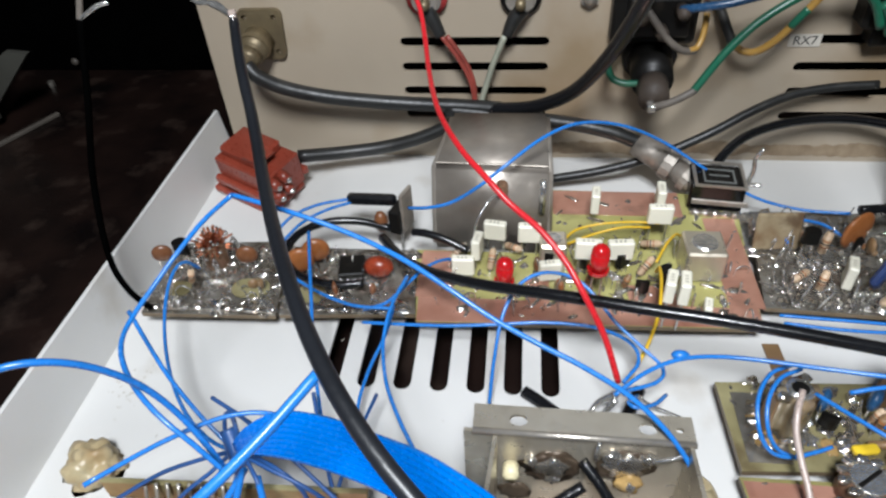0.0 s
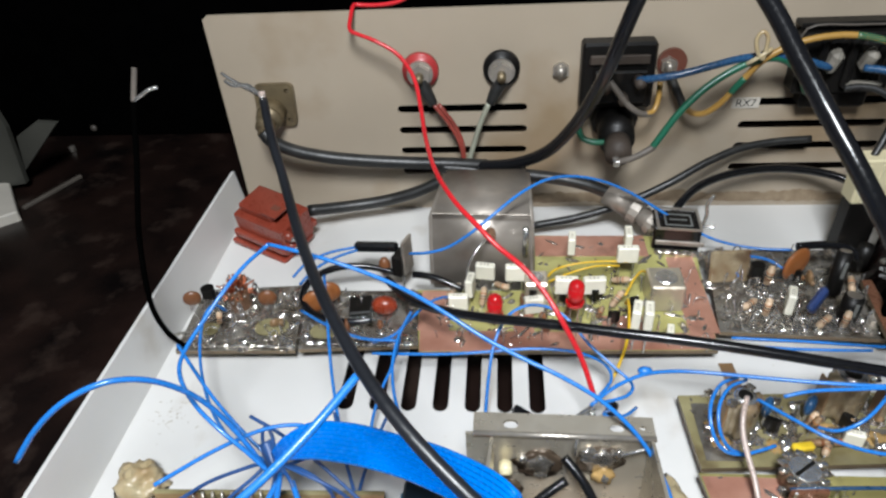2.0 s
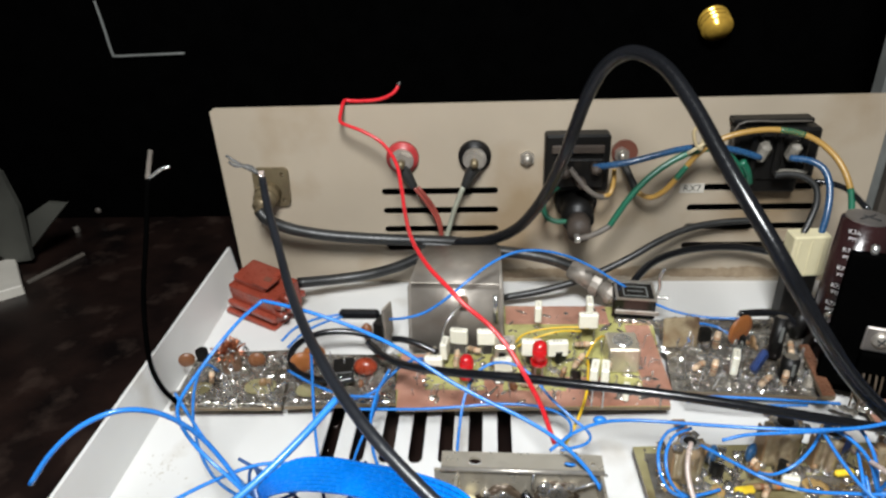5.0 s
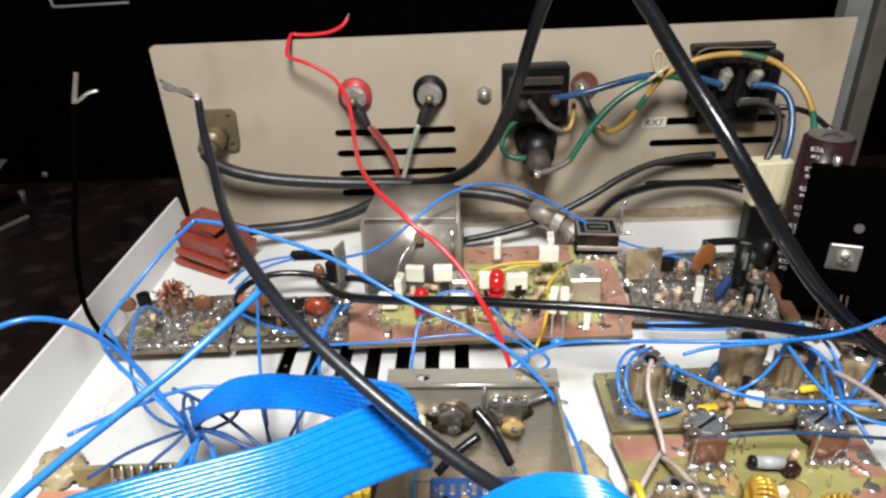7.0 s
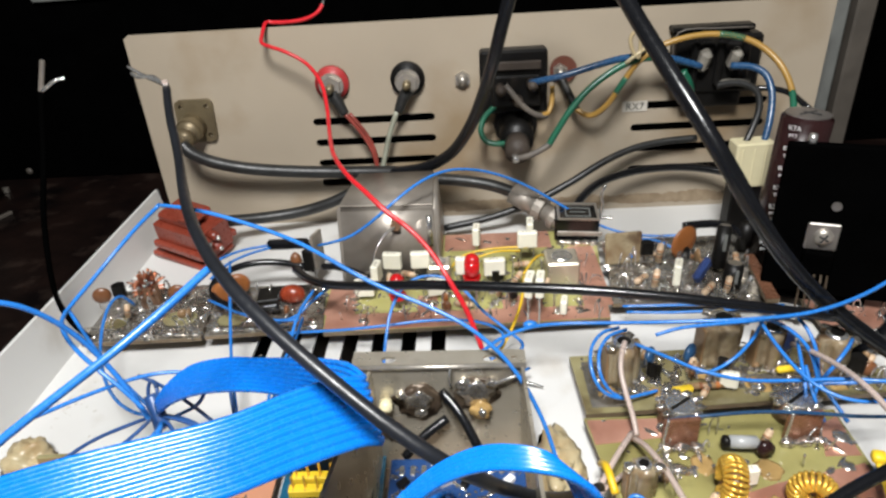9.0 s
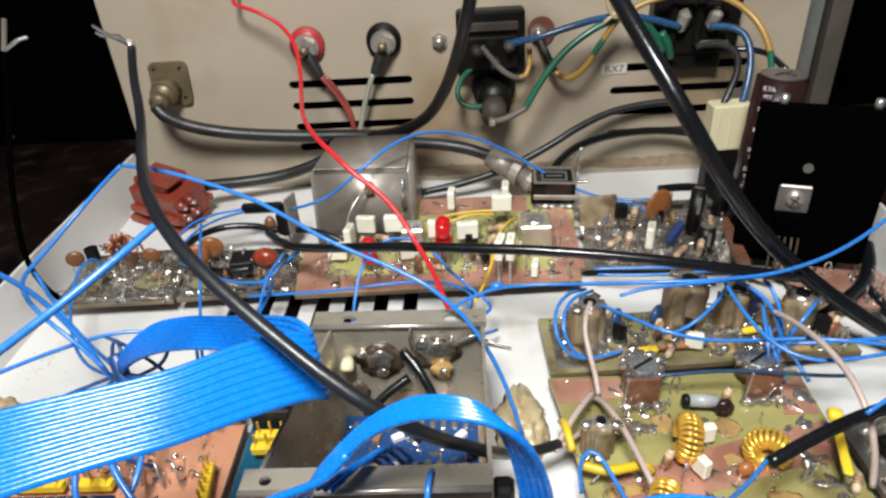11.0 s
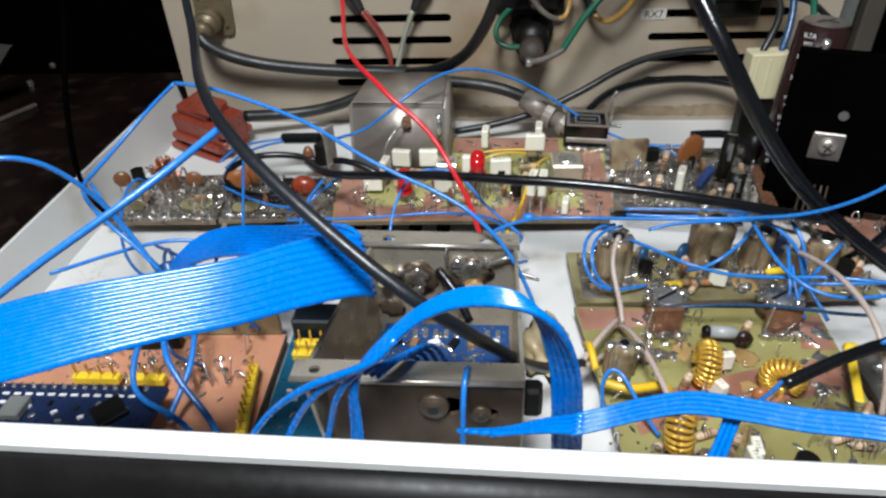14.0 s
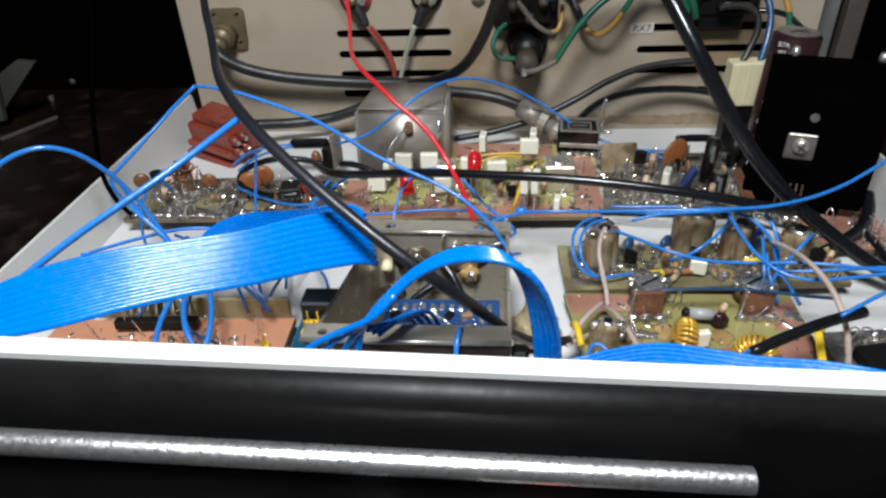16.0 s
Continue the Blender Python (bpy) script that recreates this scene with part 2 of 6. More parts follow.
def cyl(p, q, r, r2=None, seg=16, bm=None, bev=0.0):
    bm = bm or bmesh.new()
    p, q = Vector(p), Vector(q)
    d = q - p
    m = Matrix.Translation((p + q) / 2) @ d.to_track_quat("Z", "Y").to_matrix().to_4x4()
    vs = bmesh.ops.create_cone(bm, cap_ends=True, segments=seg, radius1=r, radius2=r if r2 is None else r2, depth=d.length, matrix=m)["verts"]
    if bev > 0:
        es = [e for e in {e for v in vs for e in v.link_edges} if any(len(f.verts) > 4 for f in e.link_faces)]
        bmesh.ops.bevel(bm, geom=es, offset=bev, segments=2, affect="EDGES")
    return bm


def ball(c, r, bm=None, sub=2, rz=0.0, rx=0.0):
    bm = bm or bmesh.new()
    r = (r, r, r) if isinstance(r, (int, float)) else r
    m = Matrix.Translation(c) @ Euler((radians(rx), 0, radians(rz))).to_matrix().to_4x4() @ Matrix.Diagonal((*r, 1))
    bmesh.ops.create_icosphere(bm, subdivisions=sub, radius=1, matrix=m)
    return bm


def glide(pts, n=6):
    """A smooth line through the points."""
    P = [Vector(p) for p in pts]
    if len(P) < 3:
        return P
    P = [2 * P[0] - P[1]] + P + [2 * P[-1] - P[-2]]
    out = []
    for i in range(1, len(P) - 2):
        a, b, c, d = P[i - 1:i + 3]
        for k in range(n):
            t = k / n
            out.append(0.5 * ((2 * b) + (c - a) * t + (2 * a - 5 * b + 4 * c - d) * t * t + (3 * b - a - 3 * c + d) * t ** 3))
    return out + [P[-2]]


def calm(pts, times=1):
    """Evens out kinks of a hanging wire."""
    P = [Vector(p) for p in pts]
    for _ in range(times):
        P = [P[0]] + [(P[i - 1] + 2 * P[i] + P[i + 1]) / 4 for i in range(1, len(P) - 1)] + [P[-1]]
    return P


def tube(pts, r, seg=8, n=6, bm=None, taper=None):
    bm = bm or bmesh.new()
    L = glide(pts, n)
    t0 = (L[1] - L[0]).normalized()
    side = t0.cross(Vector((0, 0, 1)))
    if side.length < 0.1:
        side = t0.cross(Vector((1, 0, 0)))
    side.normalize()
    rings = []
    for i, p in enumerate(L):
        t = (L[min(i + 1, len(L) - 1)] - L[max(i - 1, 0)]).normalized()
        side = (side - t * side.dot(t)).normalized()
        up = t.cross(side)
        rr = r if taper is None else r + (taper - r) * i / (len(L) - 1)
        rings.append([bm.verts.new(p + rr * (math.cos(a) * side + math.sin(a) * up)) for a in (2 * math.pi * k / seg for k in range(seg))])
    for a, b in zip(rings, rings[1:]):
        for k in range(seg):
            bm.faces.new((a[k], a[(k + 1) % seg], b[(k + 1) % seg], b[k]))
    bm.faces.new(rings[0][::-1])
    bm.faces.new(rings[-1])
    return bm


def wire(name, pts, r, material, label, category="wire", group="", seg=8, smoothing=1):
    return solid(name, tube(calm(pts, smoothing), r, seg), material, label, category, group, smooth=True)


def sweep_ribbon(up, lo, count, thick):
    """A flat cable of count cores between its two edge lines: one wavy closed skin."""
    A, B = glide(up, 6), glide(lo, 6)
    n = min(len(A), len(B))
    A, B = A[:n], B[:n]
    bm = bmesh.new()
    rows = []
    k = count * 6
    for i in range(n):
        t = A[min(i + 1, n - 1)] - A[max(i - 1, 0)]
        across = B[i] - A[i]
        nor = across.cross(t).normalized()
        top = [A[i] + across * (j / k) + nor * thick * (0.12 + 0.88 * abs(math.sin(math.pi * count * j / k))) * 0.5 for j in range(k + 1)]
        bot = [A[i] + across * (j / k) - nor * thick * (0.12 + 0.88 * abs(math.sin(math.pi * count * j / k))) * 0.5 for j in range(k + 1)]
        rows.append([bm.verts.new(v) for v in top + bot[::-1]])
    w = len(rows[0])
    for a, b in zip(rows, rows[1:]):
        for j in range(w):
            bm.faces.new((a[j], a[(j + 1) % w], b[(j + 1) % w], b[j]))
    bm.faces.new(rows[0][::-1])
    bm.faces.new(rows[-1])
    return bm


def stadium(x0, x1, y0, y1, n=6):
    """Outline of a slot with round ends along its longer side."""
    out = []
    if x1 - x0 > y1 - y0:
        r, cy = (y1 - y0) / 2, (y0 + y1) / 2
        for cx, a0 in ((x1 - r, -90), (x0 + r, 90)):
            out += [(cx + r * math.cos(radians(a0 + 180 * k / n)), cy + r * math.sin(radians(a0 + 180 * k / n))) for k in range(n + 1)]
    else:
        r, cx = (x1 - x0) / 2, (x0 + x1) / 2
        for cy, a0 in ((y1 - r, 0), (y0 + r, 180)):
            out += [(cx + r * math.cos(radians(a0 + 180 * k / n)), cy + r * math.sin(radians(a0 + 180 * k / n))) for k in range(n + 1)]
    return out


def within(p, loop):
    """Whether the point lies inside the closed outline."""
    odd = False
    for (x0, y0), (x1, y1) in zip(loop, (*loop[1:], loop[0])):
        if (y0 > p.y) != (y1 > p.y) and p.x < x0 + (p.y - y0) / (y1 - y0) * (x1 - x0):
            odd = not odd
    return odd


def sheet(outline, holes, thick, place):
    """A plate with holes through it; place maps (u, v, depth) to a point."""
    bm = bmesh.new()
    flat, lines = [], []
    for loop in (outline, *holes):
        k = len(flat)
        flat += [Vector(p) for p in loop]
        lines += [(k + i, k + (i + 1) % len(loop)) for i in range(len(loop))]
    pts, _, tris, *_ = delaunay_2d_cdt(flat, lines, [], 0, 1e-6)
    vs = [bm.verts.new(place(p.x, p.y, 0)) for p in pts]
    for t in tris:
        mid = sum((pts[i] for i in t), Vector((0, 0))) / 3
        if within(mid, outline) and not any(within(mid, h) for h in holes):
            bm.faces.new([vs[i] for i in t])
    geo = bmesh.ops.extrude_face_region(bm, geom=list(bm.faces))["geom"]
    d = Vector(place(0, 0, thick)) - Vector(place(0, 0, 0))
    bmesh.ops.translate(bm, vec=d, verts=[v for v in geo if isinstance(v, bmesh.types.BMVert)])
    return bm


def lettering(name, text, size, m, material, parent, label=""):
    """Raised printed letters as a mesh; m places the text's plane, in millimetres."""
    cu = bpy.data.curves.new(name, "FONT")
    cu.body, cu.size, cu.extrude, cu.align_x, cu.align_y = text, size, 0.05, "CENTER", "CENTER"
    tmp = bpy.data.objects.new(name, cu)
    me = bpy.data.meshes.new_from_object(tmp)
    bpy.data.objects.remove(tmp)
    bm = bmesh.new()
    bm.from_mesh(me)
    bm.transform(m)
    return part(name, bm, material, parent, label)


# ---- bench, backdrop and added bounce box ----
TABLE = -14
solid("bench_top", box((145, -160, TABLE - 15), (880, 700, 30), bev=1), "table", "dark brown marbled laminate bench top", "bench top", kind="structure")
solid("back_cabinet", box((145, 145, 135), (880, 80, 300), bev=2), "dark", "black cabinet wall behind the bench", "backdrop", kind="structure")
# Unseen box added round everything: bounces lamp light, gives metals something to reflect.
bounce_bm = bmesh.new()
bmesh.ops.create_cube(bounce_bm, size=1.0, matrix=Matrix.Translation((145, -180, 250)) @ Matrix.Diagonal((900, 760, 620, 1)))
bmesh.ops.reverse_faces(bounce_bm, faces=bounce_bm.faces)
solid("bounce_box", bounce_bm, "wall", "unseen dim grey box added round the bench for bounce light and reflections", "wall", kind="structure")

# ---- chassis ----
W, D = 288, 246
chassis = thing("equipment_chassis", "open white enamelled steel equipment case without its lid", "chassis", (W / 2, -D / 2, TABLE))
slots = [stadium(63.5 + 10.2 * i, 68.5 + 10.2 * i, -117, -62) for i in range(7)]
part("floor_plate", sheet([(-3, 0), (W, 0), (W, -D), (-3, -D)], slots, -1.2, lambda u, v, d: (u, v, d)), "white", chassis, "white enamelled floor plate with ventilation slots")
vl = [stadium(73, 126.5, z - 1.8, z + 1.8) for z in (48.2, 38.6, 29.0, 19.6)]
vr = [stadium(211, 268, z - 1.8, z + 1.8) for z in (48.4, 38.6, 29.0, 19.3)]
part("rear_panel", sheet([(0, 0), (W, 0), (W, 89), (2, 89), (0, 87.5)], vl + vr, 1.4, lambda u, v, d: (u, d, v)), "panel", chassis, "stained cream rear panel with cooling slots")


def lip(x, lean):
    bm = bmesh.new()
    prof = [(x, 0), (x + lean, 20), (x + lean - math.copysign(1.2, -lean) , 20), (x - math.copysign(1.2, -lean), -1)]
    ends = [[bm.verts.new((px, y, pz)) for px, pz in prof] for y in (0.0, -D)]
    for k in range(4):
        bm.faces.new((ends[0][k], ends[0][(k + 1) % 4], ends[1][(k + 1) % 4], ends[1][k]))
    bm.faces.new(ends[0])
    bm.faces.new(ends[1][::-1])
    return bm


gr = bmesh.new()
rg = random.Random(77)
gv = []
for k in range(120):
    x = 118 + 1.42 * k
    hi_, lo_ = 7.2 + 2.6 * noise.noise((x * 0.06, 0, 0)) + rg.uniform(-0.5, 0.5), 2.2 + 1.4 * noise.noise((x * 0.09, 5, 0)) + rg.uniform(-0.4, 0.4)
    gv.append([gr.verts.new((x, y, z)) for y, z in ((0.0, hi_), (-0.12, hi_ - 0.3), (-0.15, lo_ + 0.3), (0.0, lo_))])
for p, q in zip(gv, gv[1:]):
    for k in range(3):
        gr.faces.new((p[k], p[k + 1], q[k + 1], q[k]))
part("grime_line", gr, "grime", chassis, "brown tide line of grime low on the rear panel")
sm = bmesh.new()
rs_ = random.Random(31)
for k in range(90):
    if k < 44:
        x, y = rs_.gauss(11, 3.6), rs_.gauss(-122, 5)
    else:
        x, y = rs_.uniform(2, 284), rs_.uniform(-150, -4)
    a, b, q0 = rs_.uniform(0.12, 0.75) ** 1.3, rs_.uniform(0.1, 0.4), rs_.uniform(0, 3)
    if x > 1:
        sm.faces.new([sm.verts.new((x + a * math.cos(q) * math.cos(q0) - b * math.sin(q) * math.sin(q0), y + a * math.cos(q) * math.sin(q0) + b * math.sin(q) * math.cos(q0), 0.05)) for q in (0, 0.9, 2.0, 3.2, 4.1, 5.3)])
tagged(part("dirt_specks", sm, "smudge", chassis, "fine brown dirt specks on the enamel"), kind="stuff")
part("side_lip", lip(-1.5, -2.5), "white", chassis)
part("side_lip", lip(W, 1.5), "white", chassis)
FP = -1.6  # the front panel leans a little
part("front_panel", box((W / 2, -D - 1.0, 37), (W + 4, 3.0, 77.5), bev=0.7, ry=-FP), "white", chassis, "white edged front panel")
fb = bmesh.new()
prof = [(-D - 2.6, -3.0), (-D - 2.6, 74.2)] + [(-D - 2.6 - 3.4 * math.sin(t * math.pi / 16), 70.8 + 3.4 * math.cos(t * math.pi / 16)) for t in range(1, 9)] + [(-D - 6.0, -3.0)]
fm = Matrix.Translation((W / 2, 0, 37)) @ Euler((0, radians(-FP), 0)).to_matrix().to_4x4() @ Matrix.Translation((0, 0, -37))
fe = [[fb.verts.new(fm @ Vector((x, py, pz))) for py, pz in prof] for x in (-W / 2 - 4, W / 2 + 4)]
for k in range(len(prof)):
    k2 = (k + 1) % len(prof)
    fb.faces.new((fe[0][k], fe[0][k2], fe[1][k2], fe[1][k]))
fb.faces.new(fe[0])
fb.faces.new(fe[1][::-1])
bmesh.ops.recalc_face_normals(fb, faces=fb.faces)
face = part("front_face", fb, "black_face", chassis, "black outer front face with a rounded top edge", True)
part("display_bezel", box((68, -D - 8.0, 40.9), (221, 4.0, 50), bev=0.4, ry=1.35), "black_face", face, "raised black display surround")
part("trim_edge", cyl((-42.4, -D - 10.1, 72.5), (178.4, -D - 10.1, 65.9), 1.7, seg=40), "trim", face, "worn bright metal trim edge")
for x in (15, W - 15):
    for y in (-15, -D + 15):
        part("rubber_foot", cyl((x, y, TABLE), (x, y, -1.4), 7, 6), "rubber", chassis)
kn = thing("tuning_knob", "large glossy black knob on the front face", "knob", (130, -D - 12, 36))
part("knob_body", cyl((130, -D - 10.5, 36), (130, -D - 24, 35), 17, 15.5, 32, bev=1.5), "knob", kn, smooth=True)
part("knob_skirt", cyl((130, -D - 10.3, 36), (130, -D - 13, 36), 20, 19.5, 32), "knob", kn, smooth=True)
il = thing("indicator_lamp", "small lit red indicator lamp on the front face", "lamp", (156, -D - 11, 48))
part("lens", ball((156, -D - 11.0, 48), (2.2, 2.2, 2.2)), "redlamp", il, smooth=True)
part("ring", cyl((156, -D - 10.3, 48), (156, -D - 11.5, 48), 3.2), "plastic", il)


# ---- rear panel fittings ----
def hexnut(c, r, h, bm=None):
    return cyl(c, (c[0], c[1] - h, c[2]), r, seg=6, bm=bm)


bnc = thing("coaxial_socket", "tarnished square flange coaxial socket on the rear panel", "socket", (22.5, -1, 48))
fl = []
for cx, cz, a0 in ((28.2, 58.8, 0), (16.8, 58.8, 90), (16.8, 45.2, 180), (28.2, 45.2, 270)):
    fl += [(cx + 2.6 * math.cos(radians(a0 + 22.5 * k)), cz + 2.6 * math.sin(radians(a0 + 22.5 * k))) for k in range(5)]
holes_ = [[(x + 1.1 * math.cos(math.pi * k / 5), z + 1.1 * math.sin(math.pi * k / 5)) for k in range(10)] for x, z in ((17, 45.6), (28, 45.6), (17, 58.4), (28, 58.4))]
part("flange", sheet(fl, holes_, -1.8, lambda u, v, d: (u + 0.05 * (v - 52), -0.15 + d, v)), "brass", bnc)
part("barrel", cyl((21.8, -1.9, 51), (20.4, -10, 48.4), 5.6, 5.0, 22, bev=0.5), "brass", bnc, smooth=True)
part("thread", cyl((21.2, -5.2, 50), (20.9, -7, 49.4), 5.75, seg=22), "brass", bnc)
part("barrel_collar", cyl((20.4, -9.8, 48.4), (19.8, -14, 47), 4.4, 3.6, 18, bev=0.4), "brass", bnc, smooth=True)
part("centre_pin", cyl((19.8, -13.5, 47.1), (19.8, -16.5, 46), 2), "brass", bnc)


def post(x, z, material, label, lug):
    t = thing("binding_post", label, "terminal", (x, -1, z), "rear terminals")
    part("washer", cyl((x, -0.1, z), (x, -3, z), 7.4, 7.0, 24, bev=0.5), material, t, smooth=True)
    part("collar", cyl((x, -2.9, z - 0.5), (x, -4.2, z - 0.5), 5.2, seg=24), "nickel", t)
    part("nut", hexnut((x, -4.1, z - 0.6), 4.4, 2.6), "nickel", t)
    part("stud", cyl((x, -6.4, z - 0.6), (x, -10.5, z - 0.8), 1.8, 1.7, 12), "brass", t, smooth=True)
    part("solder_tag", tube([(x + 0.3, -5.4, z - 3.4), (x + lug[0] * 0.5, -6.4, z - 7), (x + lug[0], -7.4, z - 12)], 3.0, 12, taper=1.9), "dusty", t, "black shrink sleeve over the tag", True)
    return t


post(84, 65.5, "redpost", "red binding post with nickel stud and nut", (5, 0))
post(116, 65.5, "plastic", "black binding post with nickel stud and nut", (-4.5, 0))
sc = thing("panel_screw", "domed nickel screw on the rear panel", "screw", (139, -1, 64))
part("nut", hexnut((139, -0.1, 64), 3.4, 2.0), "nickel", sc)
part("dome", ball((139, -2.0, 64), (2.4, 2.6, 2.4)), "nickel", sc, smooth=True)

iec = thing("mains_inlet", "black moulded mains inlet with spade terminals", "socket", (160, -1, 58))
part("body", box((160, -4, 63.5), (27.5, 7.8, 26), bev=1), "plastic", iec)
part("rim", box((160, -8.6, 70.5), (22, 1.6, 3.6), bev=0.4), "boot", iec)
part("rear_block", box((160.5, -10, 61), (20, 5, 13), bev=0.8), "plastic", iec)
for dx, dz in ((-6, 2), (6.5, 3.5), (1, -3)):
    part("spade_boot", cyl((160 + dx, -12.4, 61 + dz), (160.6 + dx, -18, 60.4 + dz), 2.3, 1.9, 12, bev=0.4), "boot", iec, "grey sleeve over a spade terminal", True)
fh = thing("fuse_holder", "dusty black cylindrical fuse holder with metal tip", "fuse holder", (161, -1, 44))
part("nut", cyl((161, -0.1, 44), (161, -4, 44), 9.5, 9.3, 12), "plastic", fh)
part("barrel", cyl((161, -4, 44), (160.5, -18, 41.5), 7.4, 6.8, 20, bev=0.5), "plastic", fh, smooth=True)
part("sleeve", cyl((160.5, -18, 41.5), (160, -27, 39.8), 5.2, 4.9, 18, bev=0.4), "boot", fh, smooth=True)
part("tag", box((159, -28.5, 38.4), (2.4, 4, 2.4), bev=0.3), "tin", fh)
gt = thing("earth_terminal", "earth screw with brown fibre washer on the rear panel", "terminal", (180, -1, 66))
part("washer", cyl((181, -0.1, 66), (181, -1.6, 66), 5.6, seg=24), "deepbrown", gt)
part("nut", hexnut((179.5, -1.6, 65.6), 3.3, 2.6), "nickel", gt)
part("stud", ball((179.5, -4.5, 65.6), (2.2, 2.2, 2.2)), "nickel", gt, smooth=True)
part("solder_tag", tube([(180, -3.5, 63), (183, -6, 57), (186, -8, 51)], 1.6, 8), "dusty", gt, smooth=True)

tb = thing("voltage_selector", "black plastic mains switch with wired spade tags", "switch", (241, -1, 68))
part("body", box((241, -5, 67), (34, 9.8, 23), bev=1.2), "plastic", tb)
part("top_flange", box((239, -3.5, 80.5), (32, 6.8, 2), bev=0.4), "plastic", tb)
part("lower_body", box((241, -4, 53), (24, 7.8, 8), bev=1), "plastic", tb)
part("lower_spade", box((247, -12.5, 60.5), (13, 4, 2.2), bev=0.8, ry=-4), "spadegrey", tb)
part("frame_edge", tube([(224.5, -6, 66), (225, -7, 79.6), (241, -7.4, 80.6), (254, -7, 80.4)], 0.45, 6, 4), "deepgrey", tb, "", True)
part("green_boot", tube([(226, -14, 66), (229.5, -13, 61), (232, -11, 55)], 1.8, 10, taper=1.4), "green", tb, "dull green boot", True)
for i, dx in enumerate((-10, 0, 10)):
    part("fin", box((241 + dx, -11.5, 68), (3, 3.5, 18), bev=1), "plastic", tb)
for dx in (-6, 6):
    part("spade", box((240 + dx, -13.5, 70), (4.4, 6, 9), bev=1.6, rx=18, ry=10), "spadegrey", tb, "dusty pale grey spade cover")
    part("moulded_cup", box((241 + dx * 0.9, -11.2, 72), (6, 3, 9), bev=1.4), "plastic", tb)

tp = thing("tape_label", "strip of white tape lettered in black marker", "label", (210, -0.5, 48.4))
part("strip", box((212, -0.35, 48.4), (10.5, 0.3, 4.4), bev=0.05), "tape", tp)
lettering("marker_letters", "RX7", 4.4, Matrix.Translation((212, -0.56, 48.3)) @ Euler((radians(90), 0, 0)).to_matrix().to_4x4(), "ink", tp, "black marker letters")


# ---- board components ----
def leads(c, dx, z0, z1, parent, r=0.28, rz=0.0):
    for s in (-1, 1):
        ox, oy = s * dx * math.cos(radians(rz)), s * dx * math.sin(radians(rz))
        part("lead", cyl((c[0] + ox, c[1] + oy, z0), (c[0] + ox, c[1] + oy, z1), r, seg=5), "tin", parent)


def box_cap(b, x, y, z, w=7.2, d=2.6, h=6.5, rz=0.0, rx=0.0, foot=None):
    o = part("film_capacitor", box((x, y, z + h / 2), (w, d, h), rz, 0.35, rx=rx), "cream", b, "cream box film capacitor")
    R = Matrix.Translation((x, y, z + h / 2)) @ Euler((radians(rx), 0, radians(rz))).to_matrix().to_4x4()
    ink = bmesh.new()
    for k in range(3):
        bmesh.ops.create_cube(ink, size=1, matrix=R @ Matrix.Translation((-w * 0.2 + k * w * 0.17, 0, h / 2 + 0.02)) @ Matrix.Diagonal((w * 0.09, d * 0.4, 0.05, 1)))
    part("print", ink, "faint", o)
    leads((x, y), w * 0.34, z - 2.5 if foot is None else foot, z + 0.5, o, rz=rz)


def disc_cap(b, x, y, z, r, material, rz=0.0, lean=0.0, th=1.5):
    o = part("disc_capacitor", ball((x, y, z + r), (r, th, r), sub=3, rz=rz, rx=lean), material, b, "round ceramic disc capacitor", True)
    leads((x, y), r * 0.5, z - 2, z + 0.6, o, rz=rz)


def led(b, x, y, z, lean=0.0):
    bm = cyl((x, y, z), (x + lean * 0.7, y, z + 6.2), 2.6, seg=20)
    ball((x + lean * 0.7, y, z + 6.2), (2.6, 2.6, 2.6), bm, 3)
    o = part("led", bm, "ledred", b, "red round light emitting diode", True)
    part("rim", cyl((x, y, z - 0.6), (x, y, z + 0.5), 3.0, seg=20), "ledred", o)
    leads((x, y), 1.3, 7.0, z, o)


def resistor(b, p, q, r=1.1, material="beige", bands=("brown", "ink", "orange")):
    p, q = Vector(p), Vector(q)
    a, c = p.lerp(q, 0.2), p.lerp(q, 0.8)
    bm = cyl(a, c, r, seg=12)
    ball(a, r * 1.12, bm, 1)
    ball(c, r * 1.12, bm, 1)
    o = part("resistor", bm, material, b, "small banded axial resistor", True)
    for k, m in enumerate(bands):
        u = 0.25 + 0.2 * k
        part("band", cyl(a.lerp(c, u), a.lerp(c, u + 0.09), r * 1.06, seg=12), m, o)
    part("lead", tube([p - Vector((0, 0, 2.5)), p, a], 0.28, 5, 3), "tin", o)
    part("lead", tube([c, q, q - Vector((0, 0, 2.5))], 0.28, 5, 3), "tin", o)


def electrolytic(b, x, y, z, r, h, tip=(0, 0), material="plastic"):
    top = Vector((x + tip[0], y + tip[1], z + h))
    o = part("electrolytic_capacitor", cyl((x, y, z), top, r, seg=18, bev=0.5), material, b, "upright black electrolytic capacitor", True)
    part("top_disc", cyl(top, top + (top - Vector((x, y, z))).normalized() * 0.15, r * 0.75, seg=16), "alu", o)
    part("stripe", box(Vector((x, y - r, z + h / 2)) + Vector((tip[0] / 2, tip[1] / 2, 0)), (1.2, 0.3, h * 0.8), bev=0.05), "greybox", o)


